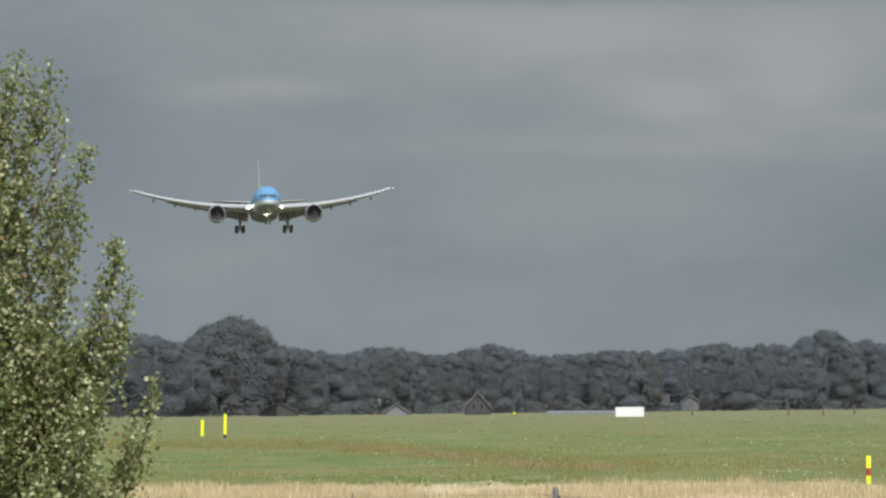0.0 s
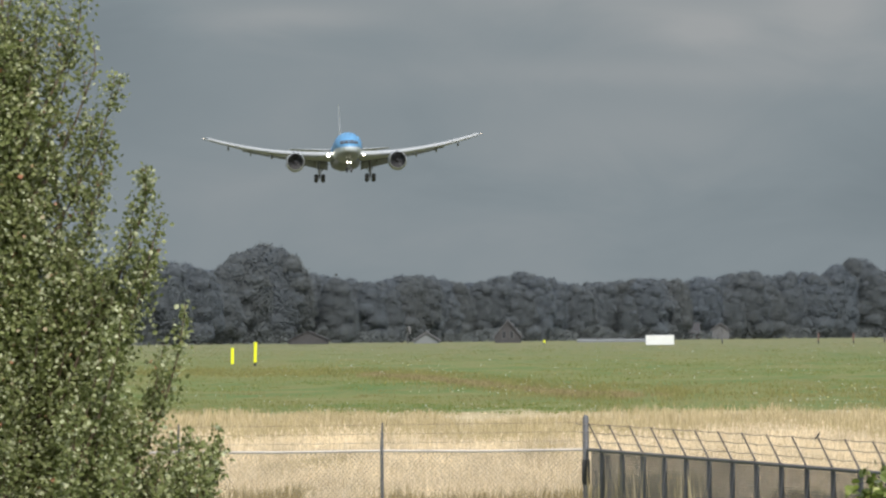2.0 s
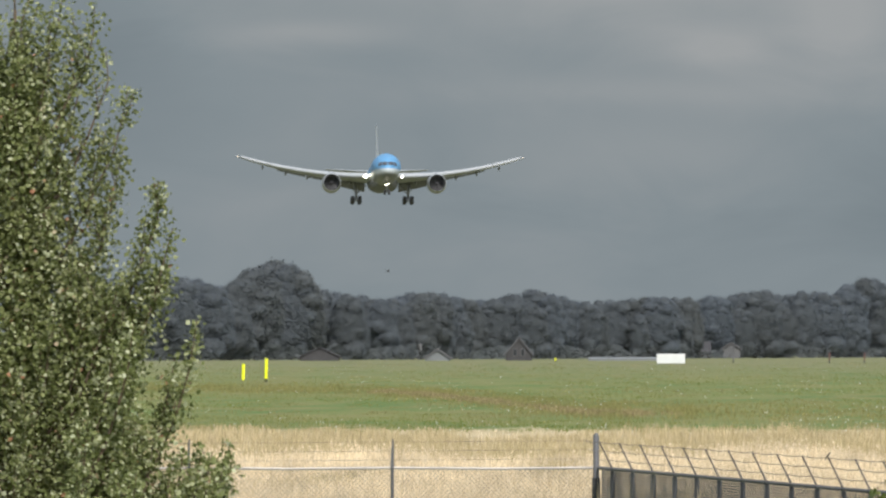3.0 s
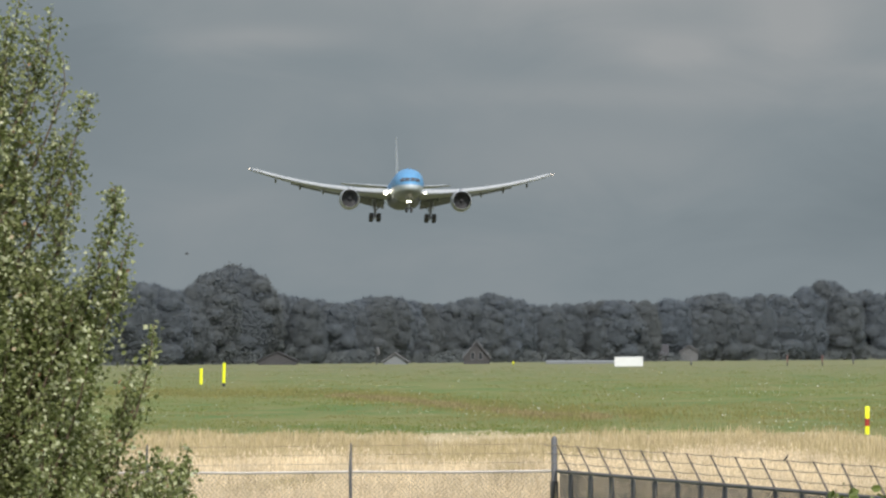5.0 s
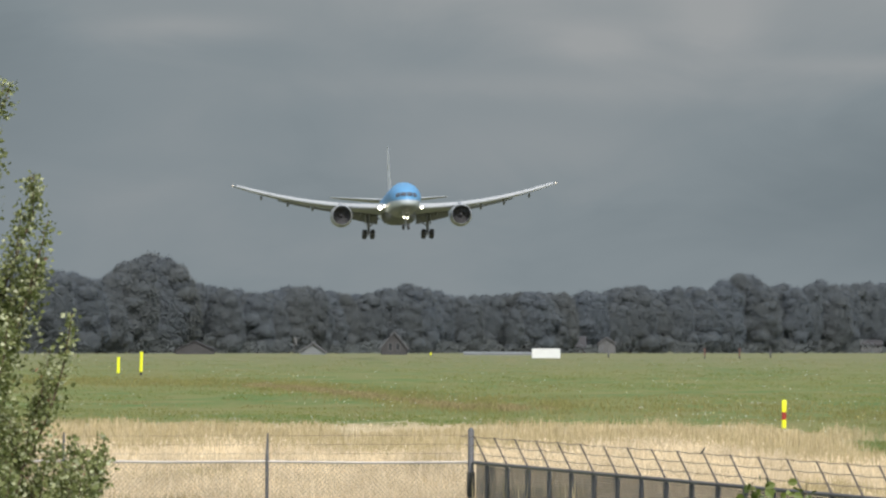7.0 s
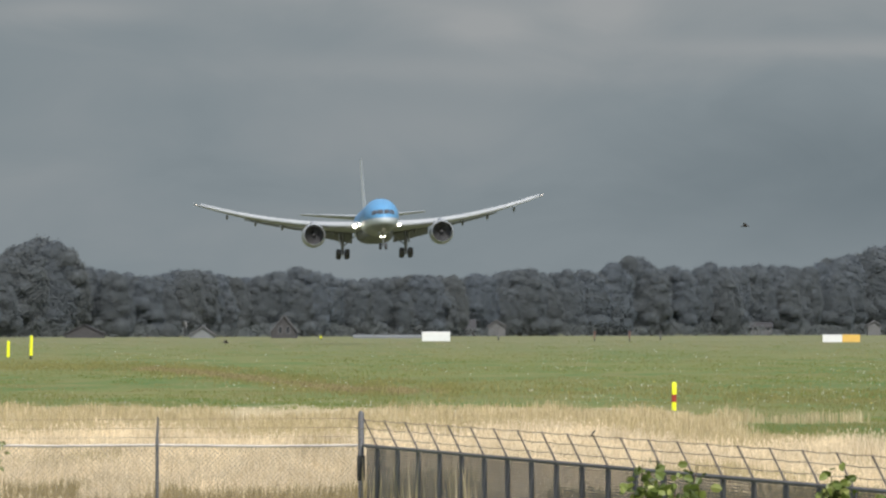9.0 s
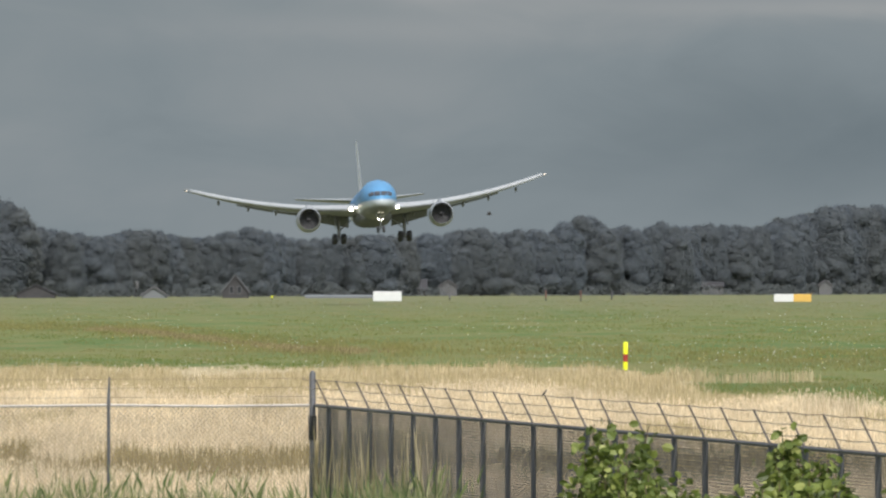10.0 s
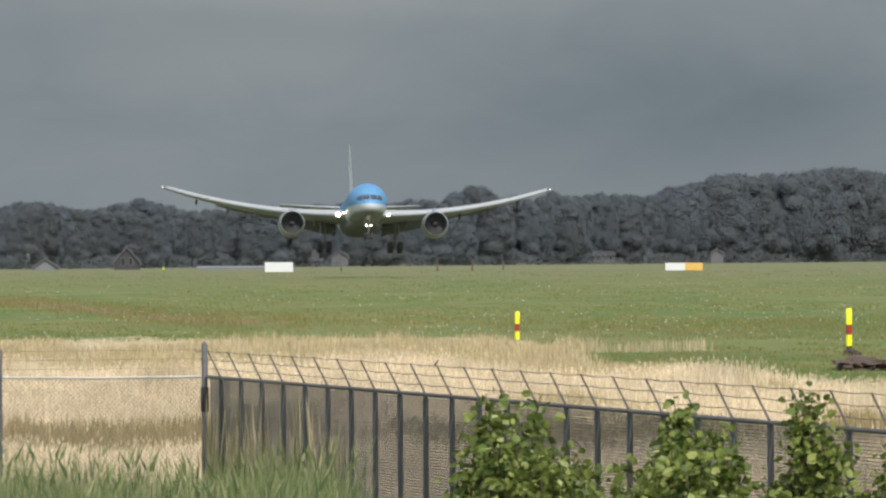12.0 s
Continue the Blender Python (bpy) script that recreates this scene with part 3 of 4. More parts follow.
def build_right_fence():
    along = Vector((5.60, -44.3, 0)).normalized()
    turn = math.degrees(math.atan2(along.y, along.x))
    fence = empty("security_fence", pose(0.03, 150, 0, 0, 0, turn), "dark grey steel security fence with leaning barbed-wire arms", "fence")
    step, count = 2.06, 25
    inv = Matrix.Rotation(-radians(turn), 4, "Z")
    arm = inv @ Vector((-0.175, 0, 0.36))
    jit = random.Random(8)
    bm = bmesh.new()
    tube(bm, [(0, 0, 0), (0, 0, RAIL_Z)], POST_R, 8)
    post_me = mesh_of("post", bm, STEEL)
    bm = bmesh.new()
    tube(bm, [(0, 0, RAIL_Z - 0.06), (0, 0, RAIL_Z), tuple(arm + Vector((0, 0, RAIL_Z)))], [0.022, 0.015, 0.010], 6)
    arm_me = mesh_of("outrigger_arm", bm, ARM_STEEL)
    wire_me = link_mesh(step, RAIL_Z - 0.03, 0.066, 0.0021, DULL_WIRE)
    for k in range(1, count + 1):
        for name, me in (("post", post_me), ("outrigger_arm", arm_me)):
            ob = new(name, me)
            ob.parent = fence
            ob.matrix_basis = pose(k * step - 0.6, 0, 0, 0, 0, jit.uniform(-3, 3))
    for k in range(count):
        w = new("chain_link_mesh", wire_me)
        w.parent = fence
        w.matrix_basis = pose(k * step - 0.6 + (0.6 if k == 0 else 0), 0.04, 0.02)
        bm = bmesh.new()
        tube(bm, [(max(0.04, k * step - 0.6), 0, RAIL_Z), (k * step + step - 0.6, 0, RAIL_Z)], 0.026, 6)
        part("top_rail", bm, STEEL, fence)
    for f in (0.33, 0.66, 0.98):
        bm = bmesh.new()
        pts = []
        for k in range(0, count * 2 + 1):
            x = max(0.05, k * step / 2 - 0.6)
            q = arm * f + Vector((x, 0, RAIL_Z - (0.012 if k % 2 else 0)))
            pts.append(tuple(q))
        tube(bm, pts, 0.0045, 4)
        part("barbed_wire", bm, BARB, fence)
    return fence


build_left_fence()
build_right_fence()


# ---- markers and boards ----
def marker(x, y, h, w, label, bands, foot=0.0, lean=0.0, group=""):
    ob = empty("marker_post", pose(x, y, 0, 0, lean, 0), label, "marker post", group)
    if foot:
        bm = bmesh.new()
        tube(bm, [(0, 0, 0), (0, 0, foot)], w * 0.42, 10)
        part("footing", bm, BLACK, ob, "black footing")
    z = foot
    total = h - foot
    for k, (share, mat, name) in enumerate(bands):
        bm = bmesh.new()
        z1 = z + share * total
        top = [(0, 0, z1 - 0.03), (0, 0, z1)] if k == len(bands) - 1 else [(0, 0, z1)]
        tube(bm, [(0, 0, z)] + top, [w / 2] + ([w / 2, w * 0.38] if len(top) == 2 else [w / 2]), 12)
        part(name, bm, mat, ob)
        z = z1
    return ob


marker(-31.2, 1070, 2.25, 0.30, "slim fluorescent yellow marker pole on a dark footing", [(1, YELLOW, "pole")], 0.35, 1.5, "yellow poles")
marker(-35.4, 1136, 1.62, 0.32, "short fluorescent yellow marker pole in the grass", [(1, YELLOW, "pole")], 0.0, 1.0, "yellow poles")
BANDS = [(0.30, YELLOW, "lower_band"), (0.27, RED, "red_band"), (0.43, YELLOW, "upper_band")]
marker(12.95, 469, 1.18, 0.20, "yellow and red banded marker post in dry grass", BANDS, 0.0, 0.6, "banded markers")
marker(22.61, 397, 1.62, 0.22, "yellow and red banded marker post with black footing", BANDS, 0.30, -0.3, "banded markers")


def board(x, y, pieces, z0, z1, label, name="sign_board"):
    ob = empty(name, pose(x, y, 0), label, "sign board")
    for k, (xa, xb, mat, nm) in enumerate(pieces):
        bm = bmesh.new()
        block(bm, xa, xb, -0.15, 0.15, z0, z1, 0.04)
        part(nm, bm, mat, ob, smooth=False)
    for xl in (pieces[0][0] + 0.5, pieces[-1][1] - 0.5):
        bm = bmesh.new()
        tube(bm, [(xl, 0.05, 0), (xl, 0.05, z0 + 0.1)], 0.05, 6)
        part("leg", bm, STEEL, ob)
    return ob


board(12.9, 1953, [(-2.45, 2.45, SIGN_WHITE, "white_panel")], 0.10, 1.78, "plain white airfield board seen from behind")
board(80.6, 1900, [(-3.2, 0.1, SIGN_WHITE, "white_panel"), (0.11, 3.1, SIGN_ORANGE, "orange_panel")], 0.10, 1.38, "airfield board, half white and half orange")


def far_post(x, y, h, w, mat, label):
    ob = empty("marker_post", pose(x, y, 0), label, "marker post", "far field posts")
    bm = bmesh.new()
    tube(bm, [(0, 0, 0), (0, 0, h * 0.3)], w * 0.4, 8)
    part("footing", bm, BLACK, ob)
    bm = bmesh.new()
    tube(bm, [(0, 0, h * 0.3), (0, 0, h - 0.05), (0, 0, h)], [w / 2, w / 2, w * 0.3], 8)
    part("pole", bm, mat, ob)
    return ob


RUST = material("rust_red_paint", (0.17, 0.09, 0.075), 0.6, vary=0.2, scale=3, fine=20)
far_post(41.4, 2010, 1.9, 0.26, RUST, "stubby rust-red post at the far field edge")
far_post(47.6, 2010, 1.9, 0.26, RUST, "stubby rust-red post at the far field edge")
far_post(-7.8, 2180, 0.75, 0.32, YELLOW, "low yellow post at the far field edge")
far_post(25.2, 2080, 1.6, 0.3, WHITE_TRIM, "thin pale post at the far field edge")
far_post(56.0, 2120, 1.6, 0.3, WHITE_TRIM, "thin pale post at the far field edge")


def soil_heap(x, y, w, d, h, seed, label):
    bm = bmesh.new()
    bmesh.ops.create_icosphere(bm, subdivisions=4, radius=1.0)
    for v in bm.verts:
        k = 1 + 0.45 * noise.noise(v.co * 2.6 + Vector((seed, 0, 0))) + 0.30 * noise.noise(v.co * 7)
        v.co = Vector((v.co.x * w * k, v.co.y * d * k, max(-0.05, v.co.z) * h * k))
    ob = part("soil_heap", bm, SOIL)
    ob.matrix_basis = pose(x, y, 0)
    return tagged(ob, label, "soil heap")


soil_heap(20.3, 346, 1.05, 2.2, 0.34, 3, "low heap of dark dug soil in the grass")
soil_heap(22.58, 395, 0.30, 0.6, 0.18, 9, "dark soil round the foot of a marker")


# ---- woodland ----
def tree_variant(seed, lobes, spread):
    """A broad tree of unit height 10 m: trunk, limbs and a crown of many leafy boughs."""
    rng = random.Random(seed)
    ob = empty("woodland_tree", pose(0, -900, -60), "dark leafy broad-crowned tree at the airfield edge", "tree", "edge woodland")
    bm = bmesh.new()
    tube(bm, [(0, 0, 0), (0.1, 0, 2.5), (0, 0.1, 6.0)], [0.32, 0.24, 0.10], 7)
    boughs = []
    for k in range(lobes):
        a = k * 2.4 + rng.uniform(-0.5, 0.5)
        z = 1.3 + 7.4 * ((k + 0.5) / lobes) ** 0.85
        wide = math.sqrt(max(0.05, 1 - ((z - 4.0) / 6.0) ** 2)) if z > 4.0 else 1.0
        r = spread * wide * (0.40 + 0.42 * rng.random())
        size = rng.uniform(0.95, 1.55) * (1.0 if z < 7.0 else 0.82)
        c = Vector((math.cos(a) * r, math.sin(a) * r, z))
        boughs.append((c, Vector((size * 1.15, size * 1.15, size * rng.uniform(0.75, 0.95)))))
        if k % 3 == 0:
            tube(bm, [(0.05, 0, min(z * 0.6, 5)), tuple(c * 0.6 + Vector((0, 0, z * 0.35))), tuple(c)], [0.11, 0.07, 0.03], 5)
    boughs.append((Vector((rng.uniform(-0.5, 0.5), rng.uniform(-0.5, 0.5), 8.7)), Vector((1.3, 1.3, 1.25))))
    boughs.append((Vector((0, 0, 4.6)), Vector((spread * 1.12, spread * 1.12, 4.2))))
    part("trunk", bm, BARK, ob)
    bm = bmesh.new()
    spots = []
    for c, size in boughs:
        bmesh.ops.create_icosphere(bm, subdivisions=2, radius=0.95, matrix=Matrix.LocRotScale(c, None, size))
        for _ in range(int(760 * size.x * size.z)):
            n = Vector((rng.gauss(0, 1), rng.gauss(0, 1), rng.gauss(0, 1))).normalized()
            q = c + Vector((n.x * size.x, n.y * size.y, n.z * size.z)) * rng.uniform(0.96, 1.05 + (0.22 if n.z > 0.3 else 0.0) * rng.random() ** 2)
            if q.z < 0.3 or any(o is not size and ((q.x - p.x) / o.x) ** 2 + ((q.y - p.y) / o.y) ** 2 + ((q.z - p.z) / o.z) ** 2 < 0.72 for p, o in boughs):
                continue
            spots.append((q, n * 0.40 + Vector((q.x, q.y, 0)) * (0.35 / spread) + Vector((0, 0, 0.75))))
    for v in bm.verts:
        v.co.z = max(0.15, v.co.z)
    part("inner_foliage", bm, HAZED_WOOD_LEAF, ob)
    leaf_cloud("crown", spots, HAZED_WOOD_LEAF, rng, ob, 0.21, 0.1, jitter=0.42)
    return ob


def edge_y(x):
    """The wood's edge runs slightly away to the right."""
    return 2385 + (x + 80) * 2.4


# bearing and height of the wood's top, both in 1/20050 of the distance
SKYLINE = ((-800, 125), (-720, 122), (-660, 104), (-632, 118), (-596, 140), (-566, 152), (-536, 148), (-512, 128), (-503, 98), (-440, 92),
           (-376, 80), (-332, 92), (-286, 95), (-256, 84), (-200, 78), (-160, 86), (-116, 98), (-70, 88), (-26, 76), (40, 79), (90, 85),
           (160, 82), (230, 86), (290, 97), (330, 88), (375, 98), (425, 90), (462, 120), (505, 112), (520, 92), (546, 102), (570, 92),
           (610, 108), (650, 100), (700, 105), (790, 100), (830, 116), (890, 126), (915, 144), (970, 134), (1058, 142), (1120, 146), (1250, 140))


def skyline(u):
    for (ua, ha), (ub, hb) in zip(SKYLINE, SKYLINE[1:]):
        if u <= ub:
            return ha + (hb - ha) * max(0, u - ua) / (ub - ua)
    return 140


def build_wood():
    rng = random.Random(21)
    kinds = [tree_variant(31 + k, 15 + 2 * k, 2.15 + 0.25 * (k % 3)) for k in range(7)]
    used = set()

    def plant(kind, m):
        if kind not in used:
            used.add(kind)
            kinds[kind].matrix_basis = m
            return kinds[kind]
        return copy_thing(kinds[kind], m)

    def stand(u, depth, share, wide):
        d = 2260.0
        for _ in range(4):
            x = u * d / 20050.0
            d = edge_y(x) + depth
        top = skyline(u) * share
        h = max(3.0, top * d / 20050.0 + 3.74)
        s = h / 10.25
        m = pose(u * d / 20050.0, d, -0.1, 0, 0, rng.random() * 360)
        ob = plant(rng.randrange(7), m)
        ob.scale = (s * wide, s * wide, s)

    u = -830.0
    while u < 1300:
        stand(u, rng.uniform(15, 45), 1.0 + rng.uniform(-0.03, 0.02), rng.uniform(0.80, 1.2))
        u += rng.uniform(15, 25)
    u = -830.0
    while u < 1300:
        stand(u, rng.uniform(12, 26), rng.uniform(0.62, 0.84), rng.uniform(0.9, 1.2))
        u += rng.uniform(70, 120)
    u = -830.0
    while u < 1300:
        stand(u, rng.uniform(60, 90), rng.uniform(0.80, 0.93), rng.uniform(1.1, 1.4))
        u += rng.uniform(34, 54)
    # thicket that closes the wood's foot
    spots = []
    for _ in range(44000):
        x = -110 + 330 * rng.random()
        y = edge_y(x) + 20 * rng.random() + 4
        z = 3.6 * rng.random() ** 1.3 * (0.75 + 0.5 * noise.noise((x * 0.15, 0.3, 0)))
        spots.append((Vector((x, y, z)), Vector((0, -0.3, 0.8))))
    ob = leaf_cloud("thicket", spots, HAZED_WOOD_LEAF, rng, None, 0.36, 0.0)
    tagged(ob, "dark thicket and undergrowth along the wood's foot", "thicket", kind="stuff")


build_wood()


# ---- houses at the wood's edge ----
def house(x, y, w, depth, eaves, ridge, label, wall, gable_front=True, windows=(), trim=True):
    ob = empty("house", pose(x, y, 0), label, "house")
    bm = bmesh.new()
    if gable_front:
        prof = [(-w / 2, 0), (w / 2, 0), (w / 2, eaves), (0, ridge), (-w / 2, eaves)]
        loft(bm, [[(px, yy, pz) for px, pz in prof] for yy in (0, depth)])
    else:
        prof = [(0, 0), (depth, 0), (depth, eaves), (depth / 2, ridge), (0, eaves)]
        loft(bm, [[(xx, py, pz) for py, pz in prof] for xx in (-w / 2, w / 2)])
    part("wall", bm, wall, ob, smooth=False)
    bm = bmesh.new()
    t = 0.22
    if gable_front:
        for s in (-1, 1):
            prof = [(s * (w / 2 + 0.35), eaves - 0.35), (0, ridge + 0.02), (0, ridge + t), (s * (w / 2 + 0.35), eaves - 0.35 + t)]
            loft(bm, [[(px, yy, pz + 0.03) for px, pz in prof] for yy in (-0.3, depth + 0.3)])
    else:
        for s in (0, 1):
            py = -0.4 if s == 0 else depth + 0.4
            prof = [(py, eaves - 0.3), (depth / 2, ridge + 0.02), (depth / 2, ridge + t), (py, eaves - 0.3 + t)]
            loft(bm, [[(xx, p, pz + 0.03) for p, pz in prof] for xx in (-w / 2 - 0.3, w / 2 + 0.3)])
    part("roof", bm, ROOF, ob, smooth=False)
    if trim and gable_front:
        for s in (-1, 1):
            bm = bmesh.new()
            prof = [(s * (w / 2 + 0.36), eaves - 0.42), (0, ridge - 0.05), (0, ridge + 0.28), (s * (w / 2 + 0.36), eaves - 0.10)]
            loft(bm, [[(px, yy, pz) for px, pz in prof] for yy in (-0.42, -0.31)])
            part("verge_board", bm, WHITE_TRIM, ob, smooth=False)
    for wx, wz, ww, wh in windows:
        bm = bmesh.new()
        block(bm, wx - ww / 2, wx + ww / 2, -0.06, 0.05, wz, wz + wh)
        fr = part("window", bm, WHITE_TRIM, ob, smooth=False)
        bm = bmesh.new()
        block(bm, wx - ww / 2 + 0.12, wx + ww / 2 - 0.12, -0.09, -0.062, wz + 0.12, wz + wh - 0.12)
        part("pane", bm, DARK_GLASS, fr, smooth=False)
    return ob


house(-16.0, 2350, 5.4, 9, 1.3, 4.6, "gabled farmhouse with pale verge boards among trees", HOUSE_WALL, True, ((-0.8, 0.9, 0.9, 1.6), (0.8, 0.9, 0.9, 1.6)))
house(22.6, 2650, 8.0, 8, 1.6, 3.7, "low farmhouse with dark tiled roof", HOUSE_WALL, False, ((2.2, 0.8, 1.0, 1.0),), False)
house(31.8, 2660, 4.0, 7, 2.4, 3.6, "barn with pale end wall among trees", PALE_WALL, True)
house(-32.8, 2345, 5.2, 6, 0.7, 2.3, "low shed with a pale rounded roof", GREENHOUSE, True, (), True)
house(-57.2, 2345, 8.0, 6, 1.0, 2.6, "low barn with grey roof at the field edge", HOUSE_WALL, True, (), False)
house(100.0, 2830, 5.2, 7, 2.2, 3.1, "pale bungalow behind the far hedge", PALE_WALL, False, ((-1.5, 1.2, 1.0, 1.2), (1.6, 1.2, 1.0, 1.2)))
house(130.0, 2870, 3.2, 7, 2.6, 3.6, "narrow pale cottage end among trees", PALE_WALL, True)


def build_screen():
    ob = empty("low_greenhouse", pose(-1.6, 2335, 0), "long low pale greenhouse at the field edge", "greenhouse")
    for k in range(4):
        bm = bmesh.new()
        prof = [(0, 0), (0, 0.35), (1.2, 0.7), (2.4, 0.35), (2.4, 0)]
        loft(bm, [[(k * 4.2 + xx, py, pz) for py, pz in prof] for xx in (0, 4.1)])
        part("bay", bm, GREENHOUSE, ob, smooth=False)


build_screen()


def build_mast():
    ob = empty("windsock_mast", pose(-36.4, 2325, 0), "short mast with a pale hanging windsock", "windsock")
    bm = bmesh.new()
    tube(bm, [(0, 0, 0), (0, 0, 3.6)], 0.07, 6)
    part("mast", bm, WHITE_TRIM, ob)
    bm = bmesh.new()
    tube(bm, [(0, 0, 3.4), (0.35, 0, 2.8), (0.5, 0, 2.0)], [0.45, 0.36, 0.22], 10)
    part("windsock", bm, PALE_WALL, ob, "pale drooping windsock")


build_mast()


# ---- young poplar in front ----
def build_poplar():
    rng = random.Random(77)
    d = 80.0
    px = d / 20050.0
    base = Vector((-1044 * px, d, 0))
    ob = empty("poplar_tree", pose(*base), "young poplar with small grey-green leaves, some turning red", "tree")
    bm = bmesh.new()
    H = 6.2
    tube(bm, [(0, 0, 0), (0.03, 0, 1.5), (0.02, 0.03, 3.5), (0.05, 0, 5.2), (0.06, 0, H)], [0.085, 0.07, 0.045, 0.02, 0.006], 8)
    part("trunk", bm, BARK, ob)
    spots = []

    def reach(z):
        rows = ((0.0, 1.1), (2.0, 1.46), (2.80, 1.36), (3.05, 1.10), (3.3, 1.04), (4.15, 0.98), (4.4, 0.62), (5.0, 0.48), (5.4, 0.38), (5.9, 0.20), (6.4, 0.08))
        for (za, ra), (zb, rb) in zip(rows, rows[1:]):
            if z <= zb:
                return ra + (rb - ra) * (z - za) / (zb - za)
        return 0.2

    def limb(tip, leafy):
        """A limb from the stem that sweeps out and then up to its tip."""
        r = math.hypot(tip.x, tip.y)
        z0 = max(0.3, tip.z - 0.45 - 1.35 * r)
        p0, p3 = Vector((0.03, 0, z0)), tip
        p1 = p0 + Vector((tip.x * 0.45, tip.y * 0.45, (tip.z - z0) * 0.25))
        p2 = Vector((tip.x * 0.93, tip.y * 0.93, z0 + (tip.z - z0) * 0.60))
        n = 8
        pts = []
        for i in range(n + 1):
            t = i / n
            q = p0 * (1 - t) ** 3 + p1 * 3 * t * (1 - t) ** 2 + p2 * 3 * t * t * (1 - t) + p3 * t ** 3
            pts.append(q + Vector((rng.gauss(0, 0.012), rng.gauss(0, 0.012), 0)))
        length = (tip - p0).length
        bm = bmesh.new()
        tube(bm, [tuple(q) for q in pts], [(0.006 + 0.008 * length) * (1 - 0.88 * i / n) for i in range(n + 1)], 5)
        for i in range(int(1.3 * leafy * length)):
            f = 0.18 + 0.82 * rng.random() ** 0.85
            k = min(n - 1, int(f * n))
            q = pts[k].lerp(pts[k + 1], f * n - k)
            sp = 0.025 + 0.15 * (1 - f)
            spots.append(q + Vector((rng.gauss(0, sp), rng.gauss(0, sp), rng.gauss(0, sp))))
        for j in range(4):
            q = pts[rng.randrange(3, n)]
            b = rng.random() * 6.283
            m = rng.uniform(0.18, 0.42)
            e = q + Vector((math.cos(b) * m * 0.4, math.sin(b) * m * 0.4, m))
            tube(bm, [tuple(q), tuple(q.lerp(e, 0.5) + Vector((0.01, 0, 0))), tuple(e)], [0.004, 0.003, 0.0015], 4)
            for i in range(int(leafy * m * 1.2)):
                f = rng.random()
                sp = 0.03 + 0.03 * (1 - f)
                spots.append(q.lerp(e, f) + Vector((rng.gauss(0, sp), rng.gauss(0, sp), rng.gauss(0, sp))))
        part("limb", bm, TWIG, ob)

    for k in range(175):
        z = 1.9 + 4.0 * ((k * 0.618) % 1.0) ** 1.05
        if z > 4.5 and rng.random() < 0.28:
            continue
        wide = 0.96
        limb(Vector((reach(z) * rng.uniform(-0.62, wide), reach(z) * rng.gauss(0, 0.33), z)), 225)
    for k in range(62):
        z = 2.0 + 1.3 * rng.random() if k < 36 else 2.9 + 1.5 * rng.random()
        x = rng.uniform(0.55, 1.40 if z < 2.85 else 1.08) if k < 36 else rng.uniform(0.40, 0.95 if z < 4.1 else 0.6)
        limb(Vector((x, rng.gauss(0, 0.3), z)), 210)
    # leaders that break the outline
    for x, z, leafy in ((0.05, 6.45, 120), (0.12, 6.1, 110), (0.38, 6.22, 105), (0.30, 5.8, 110), (0.63, 6.12, 125), (0.55, 5.75, 110), (0.72, 5.80, 70), (0.84, 5.52, 120), (0.70, 5.25, 120),
                        (0.83, 5.10, 120), (0.76, 4.85, 120), (1.09, 4.88, 130), (1.00, 4.62, 120), (1.16, 4.55, 130), (1.10, 4.30, 120), (1.36, 3.90, 130), (1.18, 3.62, 120),
                        (1.14, 3.35, 110), (1.56, 3.02, 130), (1.38, 2.80, 130), (1.26, 2.98, 120), (-0.4, 6.1, 130)):
        limb(Vector((x, rng.uniform(-0.2, 0.2), z)), leafy * 1.7)
    for k in range(16):
        limb(Vector((rng.uniform(1.20, 1.58), rng.uniform(-0.35, 0.35), rng.uniform(2.35, 3.0))), 170)
    leaf_cloud("foliage", spots, POPLAR_LEAF, rng, ob, 0.036, 0.2)
    return ob


build_poplar()


# ---- shrubs in front of the fence ----
def shrub(u0, u1, top, d, seed, label, twigs):
    rng = random.Random(seed)
    px = d / 20050.0
    x0, x1 = u0 * px, u1 * px
    ob = empty("alder_shrub", pose((x0 + x1) / 2, d, 0), label, "shrub", "shrubs before the fence")
    w = (x1 - x0) / 2
    h = 3.74 - (top + 172) * px
    spots = []
    for k in range(twigs):
        a = rng.random() * 6.283
        f = rng.random()
        foot = Vector((rng.gauss(0, 0.12), rng.gauss(0, 0.12), 0))
        r = w * (0.25 + 0.8 * f)
        tip = Vector((math.cos(a) * r, math.sin(a) * r * 0.9, h * (1.0 - 0.34 * f * f) * rng.uniform(0.86, 1.0)))
        mid = foot.lerp(tip, 0.55) + Vector((rng.gauss(0, 0.08), rng.gauss(0, 0.08), -0.1))
        pts = [foot, foot.lerp(mid, 0.5), mid, mid.lerp(tip, 0.5) + Vector((0, 0, 0.03)), tip]
        bm = bmesh.new()
        tube(bm, [tuple(q) for q in pts], [0.018, 0.014, 0.010, 0.006, 0.003], 5)
        part("stem", bm, TWIG, ob)
        for _ in range(150):
            t = 0.42 + 0.58 * rng.random() ** 0.7
            i = min(3, int(t * 4))
            q = pts[i].lerp(pts[i + 1], t * 4 - i)
            sp = 0.04 + 0.16 * (1 - t)
            spots.append(q + Vector((rng.gauss(0, sp), rng.gauss(0, sp), rng.gauss(0, sp))))
    leaf_cloud("foliage", spots, ALDER_LEAF, rng, ob, 0.055, 0.25, True)
    return ob


